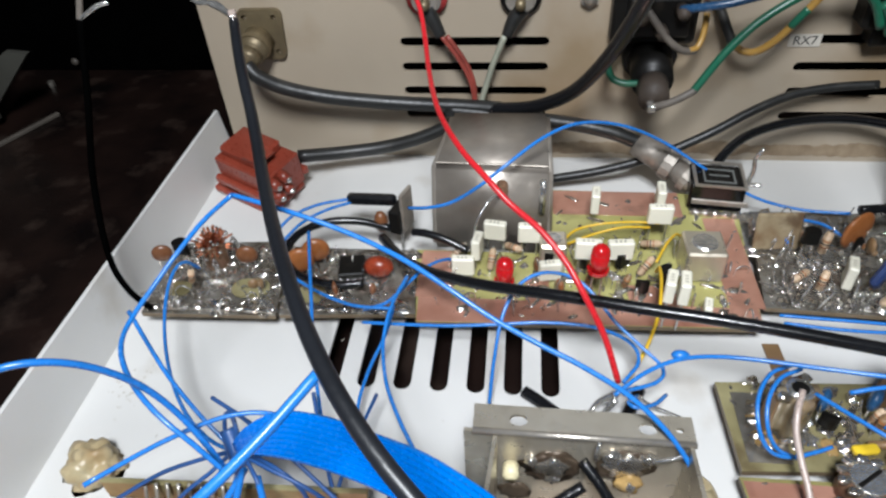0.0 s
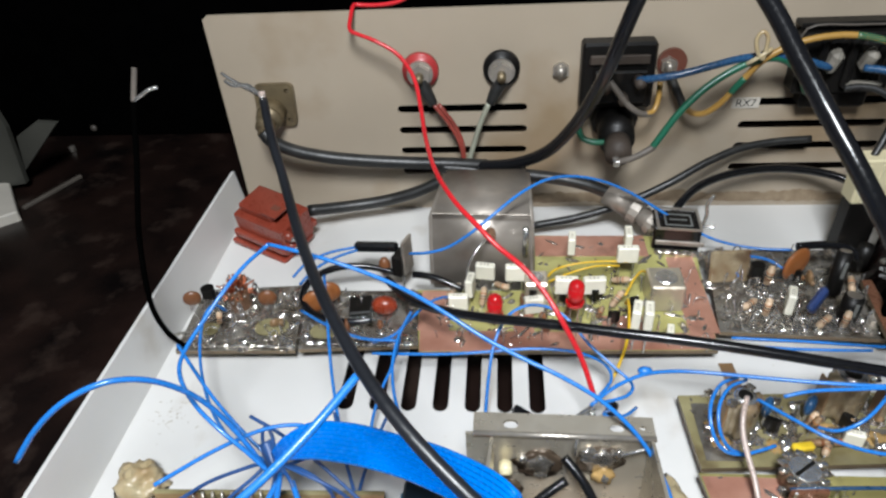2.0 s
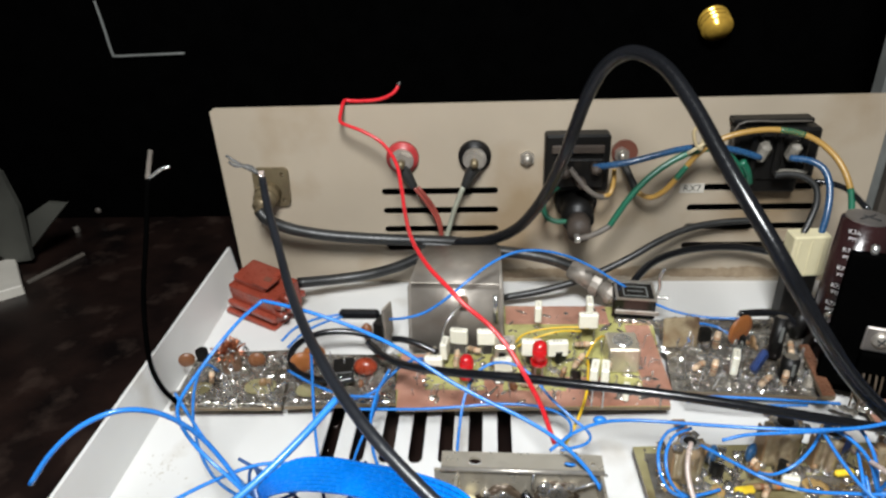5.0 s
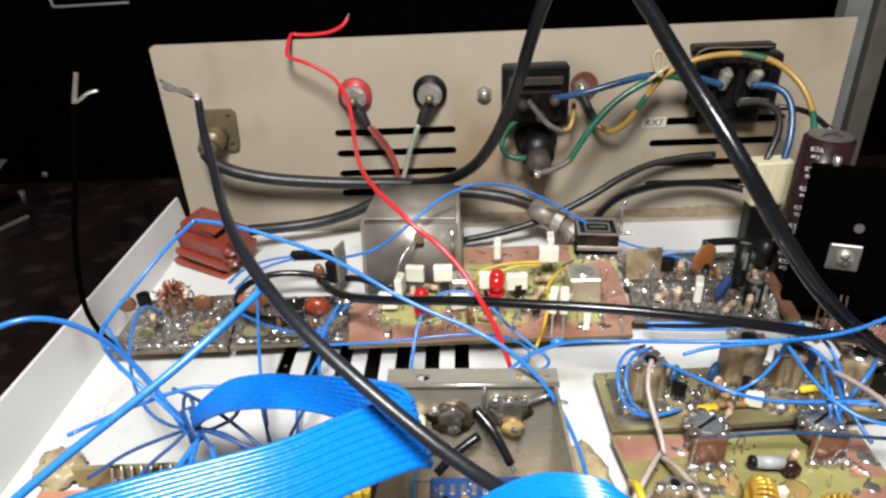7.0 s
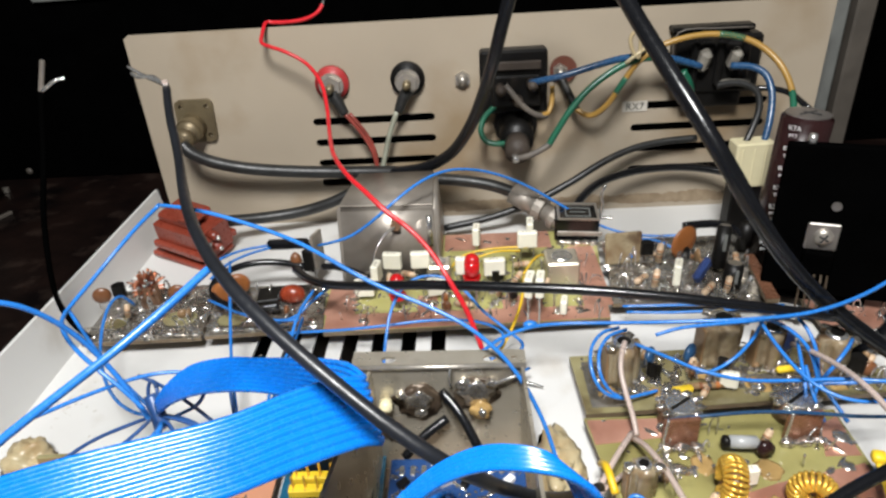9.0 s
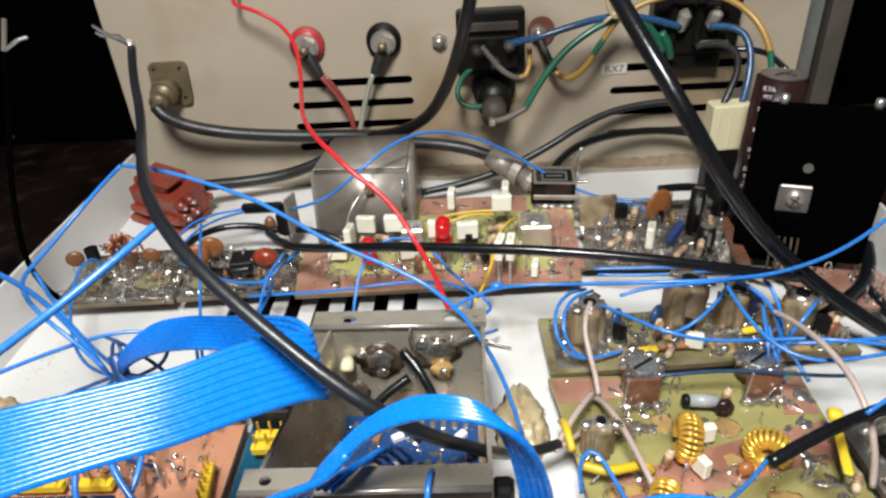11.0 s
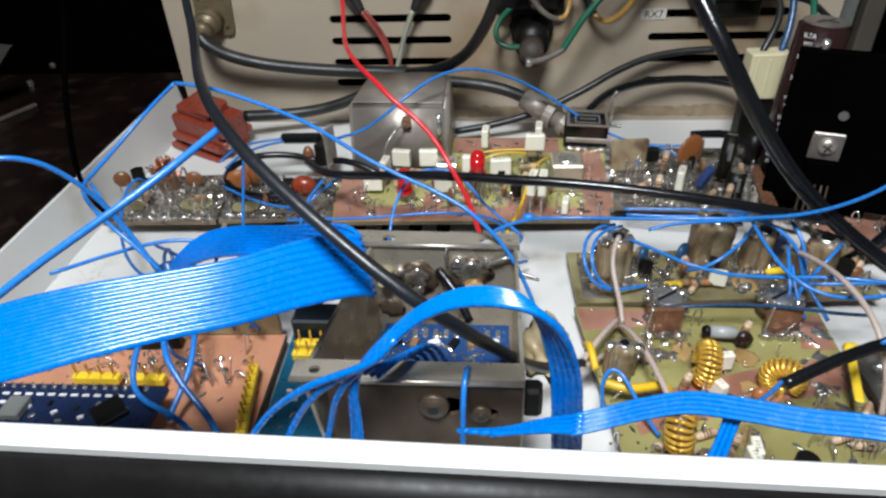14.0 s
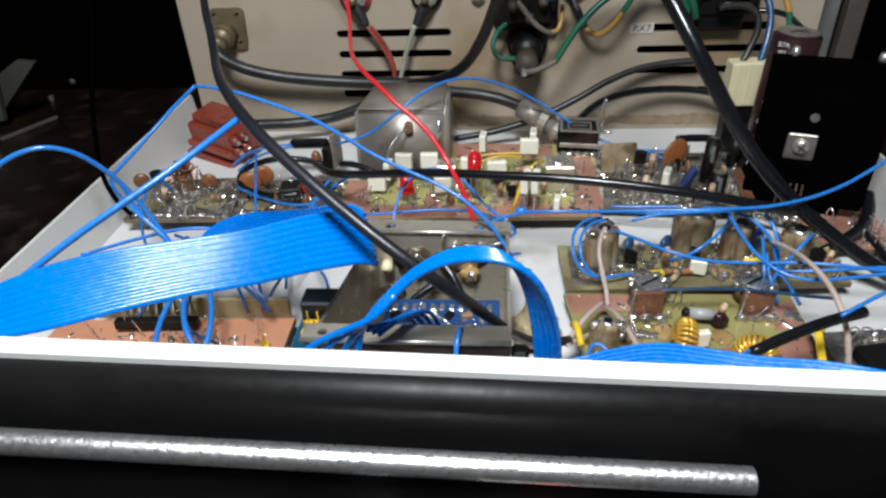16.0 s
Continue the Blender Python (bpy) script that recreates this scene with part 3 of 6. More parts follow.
def transistor(b, x, y, z, rz=0.0):
    bm = cyl((x, y, z), (x, y, z + 4.6), 2.4, seg=16)
    bmesh.ops.bisect_plane(bm, geom=bm.verts[:] + bm.edges[:] + bm.faces[:], plane_co=(x, y - 1.2, z), plane_no=(math.sin(radians(rz)), -math.cos(radians(rz)), 0), clear_outer=True)
    bmesh.ops.holes_fill(bm, edges=bm.edges)
    o = part("transistor", bm, "plastic", b, "small black transistor")
    for k in (-1, 0, 1):
        part("lead", cyl((x + 1.2 * k, y, z - 4), (x + 1.2 * k, y, z + 0.3), 0.25, seg=5), "tin", o)


def dip(b, x, y, z, w=10, d=6.4, n=4, rz=0.0):
    o = part("dip_chip", box((x, y, z + 1.8), (w, d, 3.4), rz, 0.4), "plastic", b, "black dual in-line chip")
    R = Matrix.Translation((x, y, z)) @ Euler((0, 0, radians(rz))).to_matrix().to_4x4()
    for k in range(n):
        for s in (-1, 1):
            p = R @ Vector((-w / 2 + w / n * (k + 0.5), s * (d / 2 + 0.5), 0.6))
            part("pin", box(p, (0.8, 0.6, 3), rz, 0.1), "tin", o)


def if_can(b, x, y, z, w=9, h=11, rz=0.0):
    bm = box((x, y, z + h / 2), (w, w, h), rz, 0.6)
    o = part("shielded_coil", bm, "steel", b, "square tinplate shielded coil can")
    part("core_hole", cyl((x, y, z + h - 0.6), (x, y, z + h + 0.08), w * 0.28, seg=16), "plastic", o)
    part("core_rim", cyl((x, y, z + h), (x, y, z + h + 0.5), w * 0.34, w * 0.3, 16), "tin", o)
    for s in (-1, 1):
        part("solder_fillet", ball((x + s * w * 0.5, y - w * 0.2, z + 0.6), (1.5, 2.2, 1.4), sub=2), "tin", o, smooth=True)


def trimmer(b, x, y, z, r=5.5, h=5):
    o = part("trimmer_capacitor", cyl((x, y, z), (x, y, z + h), r, r * 0.92, 20, bev=0.4), "brownbox", b, "round trimmer capacitor with slotted tin top", True)
    part("rotor", cyl((x, y, z + h), (x, y, z + h + 0.7), r * 0.72, seg=20, bev=0.2), "tin", o)
    for k in range(11):
        q = 0.571 * k + x
        lump(o, "rim_solder", (x + r * 0.92 * math.cos(q), y + r * 0.92 * math.sin(q), z + h + 0.1), (1.5, 1.1, 0.8), k + x)
    part("slot", box((x, y, z + h + 0.75), (r * 1.3, 0.9, 0.3), 35, 0.05), "plastic", o)


def toroid(b, c, R, r, axis_rz, tilt, material="gold", turns=19):
    core = bmesh.new()
    rings = []
    m = Matrix.Translation(c) @ Euler((radians(90 + tilt), 0, radians(axis_rz))).to_matrix().to_4x4()
    for i in range(28):
        a = 2 * math.pi * i / 28
        rings.append([core.verts.new(m @ Vector(((R + r * 1.0 * math.cos(t)) * math.cos(a), (R + r * 1.0 * math.cos(t)) * math.sin(a), r * 1.3 * math.sin(t)))) for t in (2 * math.pi * k / 8 for k in range(8))])
    for i in range(28):
        for k in range(8):
            core.faces.new((rings[i][k], rings[i][(k + 1) % 8], rings[(i + 1) % 28][(k + 1) % 8], rings[(i + 1) % 28][k]))
    o = part("toroid_coil", core, "brownbox", b, "toroidal coil wound with golden enamelled wire", True)
    for i in range(turns):
        a = radians(-40 + 330 * i / turns)
        loop = []
        for k in range(11):
            t = 2 * math.pi * k / 10
            aa = a + 0.05 * math.sin(t)
            loop.append(m @ Vector(((R + (r + 0.5) * math.cos(t)) * math.cos(aa), (R + (r + 0.5) * math.cos(t)) * math.sin(aa), (r * 1.3 + 0.5) * math.sin(t))))
        part("turn", tube(loop, 0.55, 6, 2), material, o, smooth=True)


def scatter(b, x0, x1, y0, y1, z, n, seed, big=1.5, name="solder", material="solder"):
    """Uneven solder mounds and clipped leads."""
    rnd = random.Random(seed)
    vs, fs = [], []
    for _ in range(n):
        x, y = rnd.uniform(x0, x1), rnd.uniform(y0, y1)
        r = big * (0.22 + 0.78 * rnd.random() ** 2.4)
        hgt = min(1.1, r * rnd.uniform(0.15, 0.6))
        k0 = len(vs)
        ox, oy = rnd.uniform(-0.3, 0.3) * r, rnd.uniform(-0.3, 0.3) * r
        el, turn = rnd.uniform(1.0, 2.0), rnd.uniform(0, 3.14)
        ct_, st_ = math.cos(turn), math.sin(turn)
        for ring, (rr, zz) in enumerate(((1.0, 0.0), (0.86, 0.45), (0.5, 0.85))):
            for k in range(7):
                a = 2 * math.pi * k / 7 + ring * 0.3
                j = rnd.uniform(0.55, 1.4)
                px, py = rr * r * el * j * math.cos(a), rr * r / el * j * math.sin(a)
                vs.append((x + ox * zz + px * ct_ - py * st_, y + oy * zz + px * st_ + py * ct_, z + hgt * zz * rnd.uniform(0.7, 1.2)))
        vs.append((x + ox, y + oy, z + hgt))
        for ring in (0, 1):
            for k in range(7):
                fs.append((k0 + ring * 7 + k, k0 + ring * 7 + (k + 1) % 7, k0 + ring * 7 + 7 + (k + 1) % 7, k0 + ring * 7 + 7 + k))
        for k in range(7):
            fs.append((k0 + 14 + k, k0 + 14 + (k + 1) % 7, k0 + 21))
    me = bpy.data.meshes.new(name)
    me.from_pydata([(a * 0.001, c * 0.001, d * 0.001) for a, c, d in vs], [], fs)
    me.polygons.foreach_set("use_smooth", [True] * len(fs))
    me.materials.append(M[material])
    ob = new(name, me)
    ob.parent = b
    ob.matrix_parent_inverse = Matrix.Translation(-b.location)
    return tagged(ob, "shiny uneven solder mounds", kind="stuff")


def stubs(b, x0, x1, y0, y1, z, n, seed, hmax=7):
    """Clipped component legs and link wires standing on a board."""
    rnd = random.Random(seed)
    bm = bmesh.new()
    for _ in range(n):
        x, y = rnd.uniform(x0, x1), rnd.uniform(y0, y1)
        a, L, hh = rnd.uniform(0, 6.28), rnd.uniform(1, 5), rnd.uniform(1.5, hmax)
        p, q = Vector((x, y, z)), Vector((x + L * math.cos(a), y + L * math.sin(a), z))
        if rnd.random() < 0.5:
            tube([p, p + Vector((0, 0, hh * 0.7)), (p + q) / 2 + Vector((0, 0, hh)), q + Vector((0, 0, hh * 0.6)), q], 0.27, 4, 3, bm)
        else:
            tube([p, p.lerp(q, 0.3) + Vector((0, 0, hh * 0.6)), p.lerp(q, 0.5) + Vector((0, 0, hh))], 0.27, 4, 2, bm)
    ob = part("link_wire", bm, "tin", b, "bare tinned link wires", True)
    return tagged(ob, kind="stuff")


def litter(b, x0, x1, y0, y1, z, n, seed):
    """Small resistors, transistors and capacitors crowded on a board."""
    rnd = random.Random(seed)
    for _ in range(n):
        x, y, k = rnd.uniform(x0, x1), rnd.uniform(y0, y1), rnd.random()
        if k < 0.5:
            a, L = rnd.uniform(0, 6.28), rnd.uniform(6, 8)
            up = rnd.random() < 0.4
            q = (x + 1.5, y, z + L + 1) if up else (x + L * math.cos(a), y + L * math.sin(a), z + 1.6)
            resistor(b, (x, y, z + 1.6), q, 0.95, rnd.choice(("beige", "beige", "tan")))
        elif k < 0.7:
            disc_cap(b, x, y, z + 1.5, rnd.uniform(1.6, 2.6), rnd.choice(("brown", "orange", "tan")), rnd.uniform(0, 180), th=1.0)
        elif k < 0.85:
            transistor(b, x, y, z + 3, rnd.uniform(0, 360))
        else:
            box_cap(b, x, y, z + 1.5, 5, 2.2, 5, rnd.uniform(0, 180))


def board(label, outline, z, top, edge="fr4edge", th=1.5, pads=(), pad_mat="copper"):
    cx, cy = sum(p[0] for p in outline) / len(outline), sum(p[1] for p in outline) / len(outline)
    b = thing("circuit_board", label, "circuit board", (cx, cy, z), "boards in the case")
    part("laminate", sheet(outline, [], -th, lambda u, v, d: (u, v, z - 0.2 + d)), edge, b)
    part("surface", sheet(outline, [], -0.18, lambda u, v, d: (u, v, z + d)), top, b)
    for pd in pads:
        part("copper_area", sheet(pd, [], 0.14, lambda u, v, d: (u, v, z + d)), pad_mat, b, "bare copper area")
    for x, y in ((0.15, 0.4), (0.85, 0.4), (0.15, 0.75), (0.85, 0.75)):
        xs, ys_ = [p[0] for p in outline], [p[1] for p in outline]
        px, py = min(xs) + x * (max(xs) - min(xs)), min(ys_) + y * (max(ys_) - min(ys_))
        part("standoff", cyl((px, py, 0), (px, py, z - th - 0.1), 1.8, seg=8), "nickel", b)
    return b


def lump(b, name, c, s, seed, material="solder", label=""):
    """An uneven frozen drop."""
    bm = bmesh.new()
    bmesh.ops.create_icosphere(bm, subdivisions=3, radius=1)
    for v in bm.verts:
        k = 1 + 0.45 * noise.noise(v.co * 2.1 + Vector((seed * 3.1, seed, 0)))
        v.co = Vector((c[0] + v.co.x * s[0] * k, c[1] + v.co.y * s[1] * k, c[2] + v.co.z * s[2] * k))
    return part(name, bm, material, b, label, True)


def rect(x0, x1, y0, y1):
    return [(x0, y0), (x1, y0), (x1, y1), (x0, y1)]


Z = 7
# far row, tinned filter board
b1 = board("tinned filter board crowded with solder and coils", [(5, -99), (46.5, -98), (42, -64), (4, -67)], Z, "tinboard")
scatter(b1, 6, 45, -98, -67, Z, 110, 1, 3.2)
stubs(b1, 7, 44, -96, -68, Z, 45, 2)
part("bare_patch", sheet(stadium(30, 42, -92, -84), [], 0.5, lambda u, v, d: (u, v, Z + 0.8 + d)), "fr4dull", b1)
disc_cap(b1, 5, -79, Z + 3, 3.2, "brown", 20)
disc_cap(b1, 32, -77, Z + 1.5, 3.4, "brown", 10)
transistor(b1, 10, -76, Z + 4)
litter(b1, 9, 43, -92, -84, Z, 3, 3)
sp = bmesh.new()
rnd = random.Random(5)
cc = Vector((21, -76, Z + 7))
for k in range(70):
    a, e = rnd.uniform(0, 6.28), rnd.uniform(-0.2, 1.45)
    d = Vector((math.cos(a) * math.cos(e), math.sin(a) * math.cos(e), math.sin(e)))
    w = Vector((rnd.uniform(-1, 1), rnd.uniform(-1, 1), rnd.uniform(-1, 1)))
    tube([cc + d * 1.5, cc + d * 3.6 + w * 0.6, cc + d * rnd.uniform(4.8, 6.8) + w], 0.36, 5, 2, sp)
coil = part("spiky_coil", sp, "cuwire", b1, "coil with splayed clipped copper wire ends", True)
part("coil_core", cyl((21, -76, Z), (21, -76, Z + 8), 3.8, seg=16), "brownbox", coil)
tips = bmesh.new()
for k in range(22):
    a, e = rnd.uniform(0, 6.28), rnd.uniform(0, 1.4)
    ball(cc + 6.2 * Vector((math.cos(a) * math.cos(e), math.sin(a) * math.cos(e), math.sin(e))), 0.55, tips, 1)
part("solder_tip", tips, "tin", coil, "bright tinned wire tips", True)

b2 = board("tinned oscillator board with chip and orange capacitors", [(47.5, -97.5), (88, -95), (84, -67), (44, -67)], Z, "tinboard")
scatter(b2, 48, 86, -96, -69, Z, 100, 11, 3.2)
stubs(b2, 49, 86, -94, -70, Z, 30, 12)
for k in range(9):
    lump(b1, "edge_solder", (8 + 4.4 * k, -96.5, Z + 0.4), (2.9, 1.2, 0.9), k)
    lump(b2, "edge_solder", (50 + 4.2 * k, -94.8, Z + 0.4), (2.8, 1.2, 0.9), k + 9)
part("bare_patch", sheet(stadium(50, 60, -93, -86), [], 0.4, lambda u, v, d: (u, v, Z + 0.6 + d)), "fr4dull", b2)
part("bare_patch", sheet(stadium(9, 17, -92, -86), [], 0.4, lambda u, v, d: (u, v, Z + 0.6 + d)), "fr4dull", b1)
disc_cap(b2, 50.5, -80, Z + 1.5, 4.6, "orange", 15, th=1.9)
disc_cap(b2, 54.5, -76, Z + 2.5, 4.4, "orange", 15, th=1.9)
dip(b2, 66.5, -80, Z + 1.5, 8, 9, 4, 8)
part("tantalum_capacitor", ball((75, -80, Z + 4.4), (4.6, 3.2, 3.6), sub=3), "redorange", b2, "red-orange moulded capacitor", True)
part("tantalum_lead", tube([(73, -80, Z), (73.5, -80, Z + 2)], 0.4, 6), "tin", b2)
litter(b2, 56, 84, -93, -88, Z, 2, 13)

# main copper board with lamps
pads = [[(88.7, -97.9), (185.5, -95.4), (186, -88), (88, -88)], rect(129, 172, -46, -32.5), rect(178, 188, -87.9, -46.5), rect(87, 98, -87.9, -67), rect(150, 164, -87.9, -80), rect(120, 127, -87.9, -78)]
b3 = board("copper clad receiver board with red indicator diodes", [(88.6, -98), (185.5, -95.5), (191, -33), (128, -32), (127, -66.5), (85, -66.5)], Z, "fr4", pads=pads)
scatter(b3, 90, 185, -95.5, -68, Z, 150, 21, 2.0)
scatter(b3, 130, 188, -67, -34, Z, 60, 22, 2.0)
stubs(b3, 92, 184, -94, -62, Z, 70, 23)
for x, y, z, w, rz in ((101, -79, 9, 6.8, 0), (105, -73, 11.4, 6.2, 80), (110.1, -65, 11.6, 7, -8), (120.8, -67.5, 13, 7, 0), (137.8, -78, 16, 7.6, -3), (147.8, -73.6, 12.4, 7.6, 4), (160.8, -60, 15.6, 7.4, 0), (142, -50.5, 13, 6.2, 84), (158.4, -94, 17, 6.6, 75), (161.8, -95, 17.5, 6.6, 80), (127, -80, 9, 6.6, 10), (163, -47.5, 13, 7, 85)):
    box_cap(b3, x, y, z, w, 2.7, 7.2 if rz > 60 else 6.4, rz, foot=Z)
led(b3, 113.6, -85.5, 12.5, 0.2)
led(b3, 139.6, -88.5, 21.0, 0.3)
if_can(b3, 128, -71, Z, 8, 10)
if_can(b3, 172, -72, Z, 11.5, 11)
for p, q in (((113, -66, 10), (119, -70, 11)), ((109, -78, 9), (110, -73, 15)), ((155, -64, 10), (162, -66, 12)), ((96, -74, 9), (101, -68, 12)), ((153, -78, 9), (158, -74, 14)), ((133, -86, 9), (140, -88, 9))):
    resistor(b3, p, q)
litter(b3, 118, 172, -93, -73, Z, 14, 25)
part("mica_capacitor", box((197, -60, 13.2), (14, 1.6, 12.4), 4, 0.6, rx=-14), "wax", b3, "dull brown upright fibre plate")

# right-hand dense board
b4 = board("dense tinned amplifier board with capacitors", [(188, -87), (243, -90), (251, -42), (194, -42)], Z, "tinboard")
scatter(b4, 190, 242, -86.5, -44, Z, 170, 31, 2.8)
stubs(b4, 191, 242, -88, -48, Z, 70, 32, 9)
transistor(b4, 204, -66, 14)
resistor(b4, (208.5, -66, 9), (209, -66, 19), 1.2)
disc_cap(b4, 218.5, -62, 9.5, 6.4, "orange", 32, 0, 1.6)
box_cap(b4, 212, -78, 9, 6.5, 2.6, 8, 70)
electrolytic(b4, 229, -70, 9, 2.6, 15.5, (2, 4))
electrolytic(b4, 230, -81, 8, 3.2, 9, (0.5, 1))
bc = part("axial_capacitor", box((220, -79, 14), (9.5, 2.6, 4.2), 42, 0.8, ry=-34), "bluecap", b4, "dull blue printed film capacitor")
part("print", box((219.4, -80.3, 14.3), (5.5, 0.12, 1.2), 42, 0, ry=-34), "white_ink", bc)
part("axial_capacitor", cyl((243, -56, 9), (243, -57, 20), 2.6, seg=14, bev=0.3), "plastic", b4, "black axial capacitor", True)
for p, q in (((203, -82, 9), (204, -81, 17)), ((218, -87, 9), (223, -84, 12)), ((226, -87, 9), (227, -86, 16)), ((197, -78, 9), (203, -74, 10)), ((236, -70, 9), (238, -62, 11))):
    resistor(b4, p, q)
litter(b4, 193, 240, -88, -48, Z, 6, 33)
scatter(b4, 190, 243, -88, -62, Z, 120, 34, 2.0)
for k in range(26):
    lump(b4, "pad_solder", (193 + 3.8 * (k % 13), -85.5 + 5.5 * (k // 13) + 0.3 * (k % 3), Z + 0.5), (1.5, 2.1, 0.6), k + 300)
bs = board("narrow copper divider strip on edge", [(236, -95), (240.4, -95), (243, -66), (239.6, -66)], 12, "cuplate", th=1.6)

# rear-right supply board
b5 = board("brown supply board under the heatsink", [(252.5, -112), (284, -114), (284, -40), (254, -42)], 5, "copper")
scatter(b5, 254, 282, -112, -90, 5, 90, 41, 1.3)
stubs(b5, 255, 280, -111, -92, 5, 20, 42)

# right centre coil boards
b6 = board("narrow laminate board with upright coil formers", [(169, -114), (258, -110), (258, -134), (170, -139.5)], 6, "fr4dull", pads=[rect(172, 182, -137, -117), rect(215, 245, -131, -125)], pad_mat="tinboard")
scatter(b6, 172, 256, -133, -114, 6, 120, 51, 2.2)
stubs(b6, 173, 255, -132, -115, 6, 50, 52, 8)


def former(b, x, y, z, w, d, h, wood="wax"):
    bm = bmesh.new()
    m = Matrix.Translation((x, y, z + h / 2)) @ Euler((radians(3), radians(-2), radians(8))).to_matrix().to_4x4() @ Matrix.Diagonal((w, d, h, 1))
    bmesh.ops.create_cube(bm, size=1.0, matrix=m)
    up = [e for e in bm.edges if abs(e.verts[0].co.z - e.verts[1].co.z) > h * 0.5]
    bmesh.ops.bevel(bm, geom=up, offset=min(w, d) * 0.32, segments=4, affect="EDGES")
    bmesh.ops.subdivide_edges(bm, edges=[e for e in bm.edges if abs(e.verts[0].co.z - e.verts[1].co.z) > h * 0.5], cuts=5)
    for v in bm.verts:
        k = 1 + 0.09 * noise.noise(v.co * 0.35)
        v.co.x, v.co.y = x + (v.co.x - x) * k, y + (v.co.y - y) * k
    o = part("coil_former", bm, wood, b, "upright grey-brown waxed coil former", True)
    part("side_plate", box((x - w / 2 - 0.4, y, z + h * 0.45), (0.7, d * 0.55, h * 0.8), 8, 0.2), "tan", o)
    part("top_rim", cyl((x, y, z + h - 0.5), (x, y, z + h + 0.5), min(w, d) * 0.4, min(w, d) * 0.36, 18), "tin", o, "", True)
    part("core_hole", cyl((x, y, z + h + 0.45), (x, y, z + h + 0.6), min(w, d) * 0.24, seg=14), "plastic", o)
    for k in range(5):
        a = 1.3 * k + x
        lump(o, "tag_solder", (x + w * 0.5 * math.cos(a), y + d * 0.5 * math.sin(a), z + (h - 0.4 if k % 2 else 0.8)), (1.5, 1.3, 1.1), k + x)


former(b6, 182, -127, 6, 9, 8, 15)
former(b6, 212, -120, 6, 11, 10, 17)
former(b6, 226, -121, 6, 8, 8, 14)
disc_cap(b6, 232, -118, 8, 4, "bluecap", 20)
former(b6, 243, -124, 6, 10, 8, 13)
disc_cap(b6, 191, -123, 9, 3.2, "teal", 60)
disc_cap(b6, 203, -122, 9, 3.2, "teal", 50)
resistor(b6, (196, -132, 8), (216, -131, 8), 1.0, "tan")
part("yellow_sleeve", box((198, -133.5, 8.5), (6, 2.5, 2), 8, 0.6), "hdr", b6)
part("yellow_sleeve", box((230, -126, 8.5), (6, 2, 2), 8, 0.6), "hdr", b6)
litter(b6, 176, 254, -132, -115, 6, 18, 53)
scatter(b6, 190, 250, -131, -116, 6, 40, 54, 3.2)

pads = [[(170.5, -151), (189, -149), (190, -142), (169.6, -142)], [(179, -176), (212, -165), (235.5, -159.5), (235.4, -171), (214, -176), (180, -187)], [(227, -157), (236, -157), (236.4, -143), (231, -146)], [(191, -204), (214, -199), (215, -206), (192, -212)]]
b7 = board("copper clad mixer board with toroidal coils", [(169, -141), (237, -140.5), (236, -216), (178, -216)], 6, "fr4old", pads=pads)
scatter(b7, 172, 235, -214, -142, 6, 90, 61, 1.7)
stubs(b7, 174, 233, -212, -146, 6, 70, 62)
trimmer(b7, 194, -143.5, 6, 5.5, 6)
trimmer(b7, 225, -142.5, 6, 5.5, 6)
for x, y in ((192, -151.5), (223.5, -150.5)):
    o = part("coil_plate", box((x, y, 10.4), (9.4, 1.4, 9), 4, 0.3), "cuplate", b7, "brown copper plate under the trimmer")
    part("plate_wire", tube([(x - 4.8, y - 1.6, 6), (x - 4.6, y - 1.8, 11), (x - 4.0, y - 1.4, 16)], 0.35, 6), "tin", o, "", True)
    for k in range(3):
        lump(o, "plate_solder", (x - 4 + 4 * k, y - 2.3, 6.9), (2.0, 1.5, 1.3), k + x)
part("axial_choke", cyl((203, -154.5, 9.6), (210.5, -155.2, 9.6), 1.7, seg=16, bev=0.5), "palegrey", b7, "grey axial choke", True)
part("choke_end", ball((202.6, -154.4, 9.6), (1.3, 1.7, 1.7)), "plastic", b7, "", True)
part("ferrite_bead", cyl((211.5, -155.6, 9), (211.8, -158, 9), 2.3, seg=18, bev=0.5), "capbrown", b7, "", True)
toroid(b7, (198.3, -169.5, 12.5), 3.7, 1.5, 80, 4, turns=22)
toroid(b7, (216.5, -171.5, 10), 3.4, 1.35, -18, -6, turns=21)
toroid(b7, (188, -189, 12), 4.4, 1.7, 70, -10, turns=22)
former(b7, 178, -168, 6, 7, 5, 11)
part("yellow_coil_wire", tube([(172, -176, 12), (178, -178, 12), (186, -176, 11), (189, -175, 8)], 1.1, 8), "yellow", b7, "", True)
part("yellow_coil_wire", tube([(170, -160, 9), (170, -166, 14), (171, -172, 12)], 1.0, 8), "yellow", b7, "", True)
disc_cap(b7, 210, -176, 7, 1.9, "orange", 10)
resistor(b7, (182, -203, 9), (179, -195, 9), 1.4, "tan")
part("red_sleeve", cyl((190, -206, 8), (190.5, -198, 9), 1.1, seg=10), "redpost", b7)
part("ceramic_bush", cyl((222, -203, 6), (222, -203, 14), 5, 3.6, 18, bev=0.6), "ivory", b7, "", True)
litter(b7, 180, 232, -212, -150, 6, 26, 63)
scatter(b7, 181, 196, -162, -154, 6, 26, 64, 2.4)
scatter(b7, 224, 235, -214, -150, 6, 34, 65, 2.4)

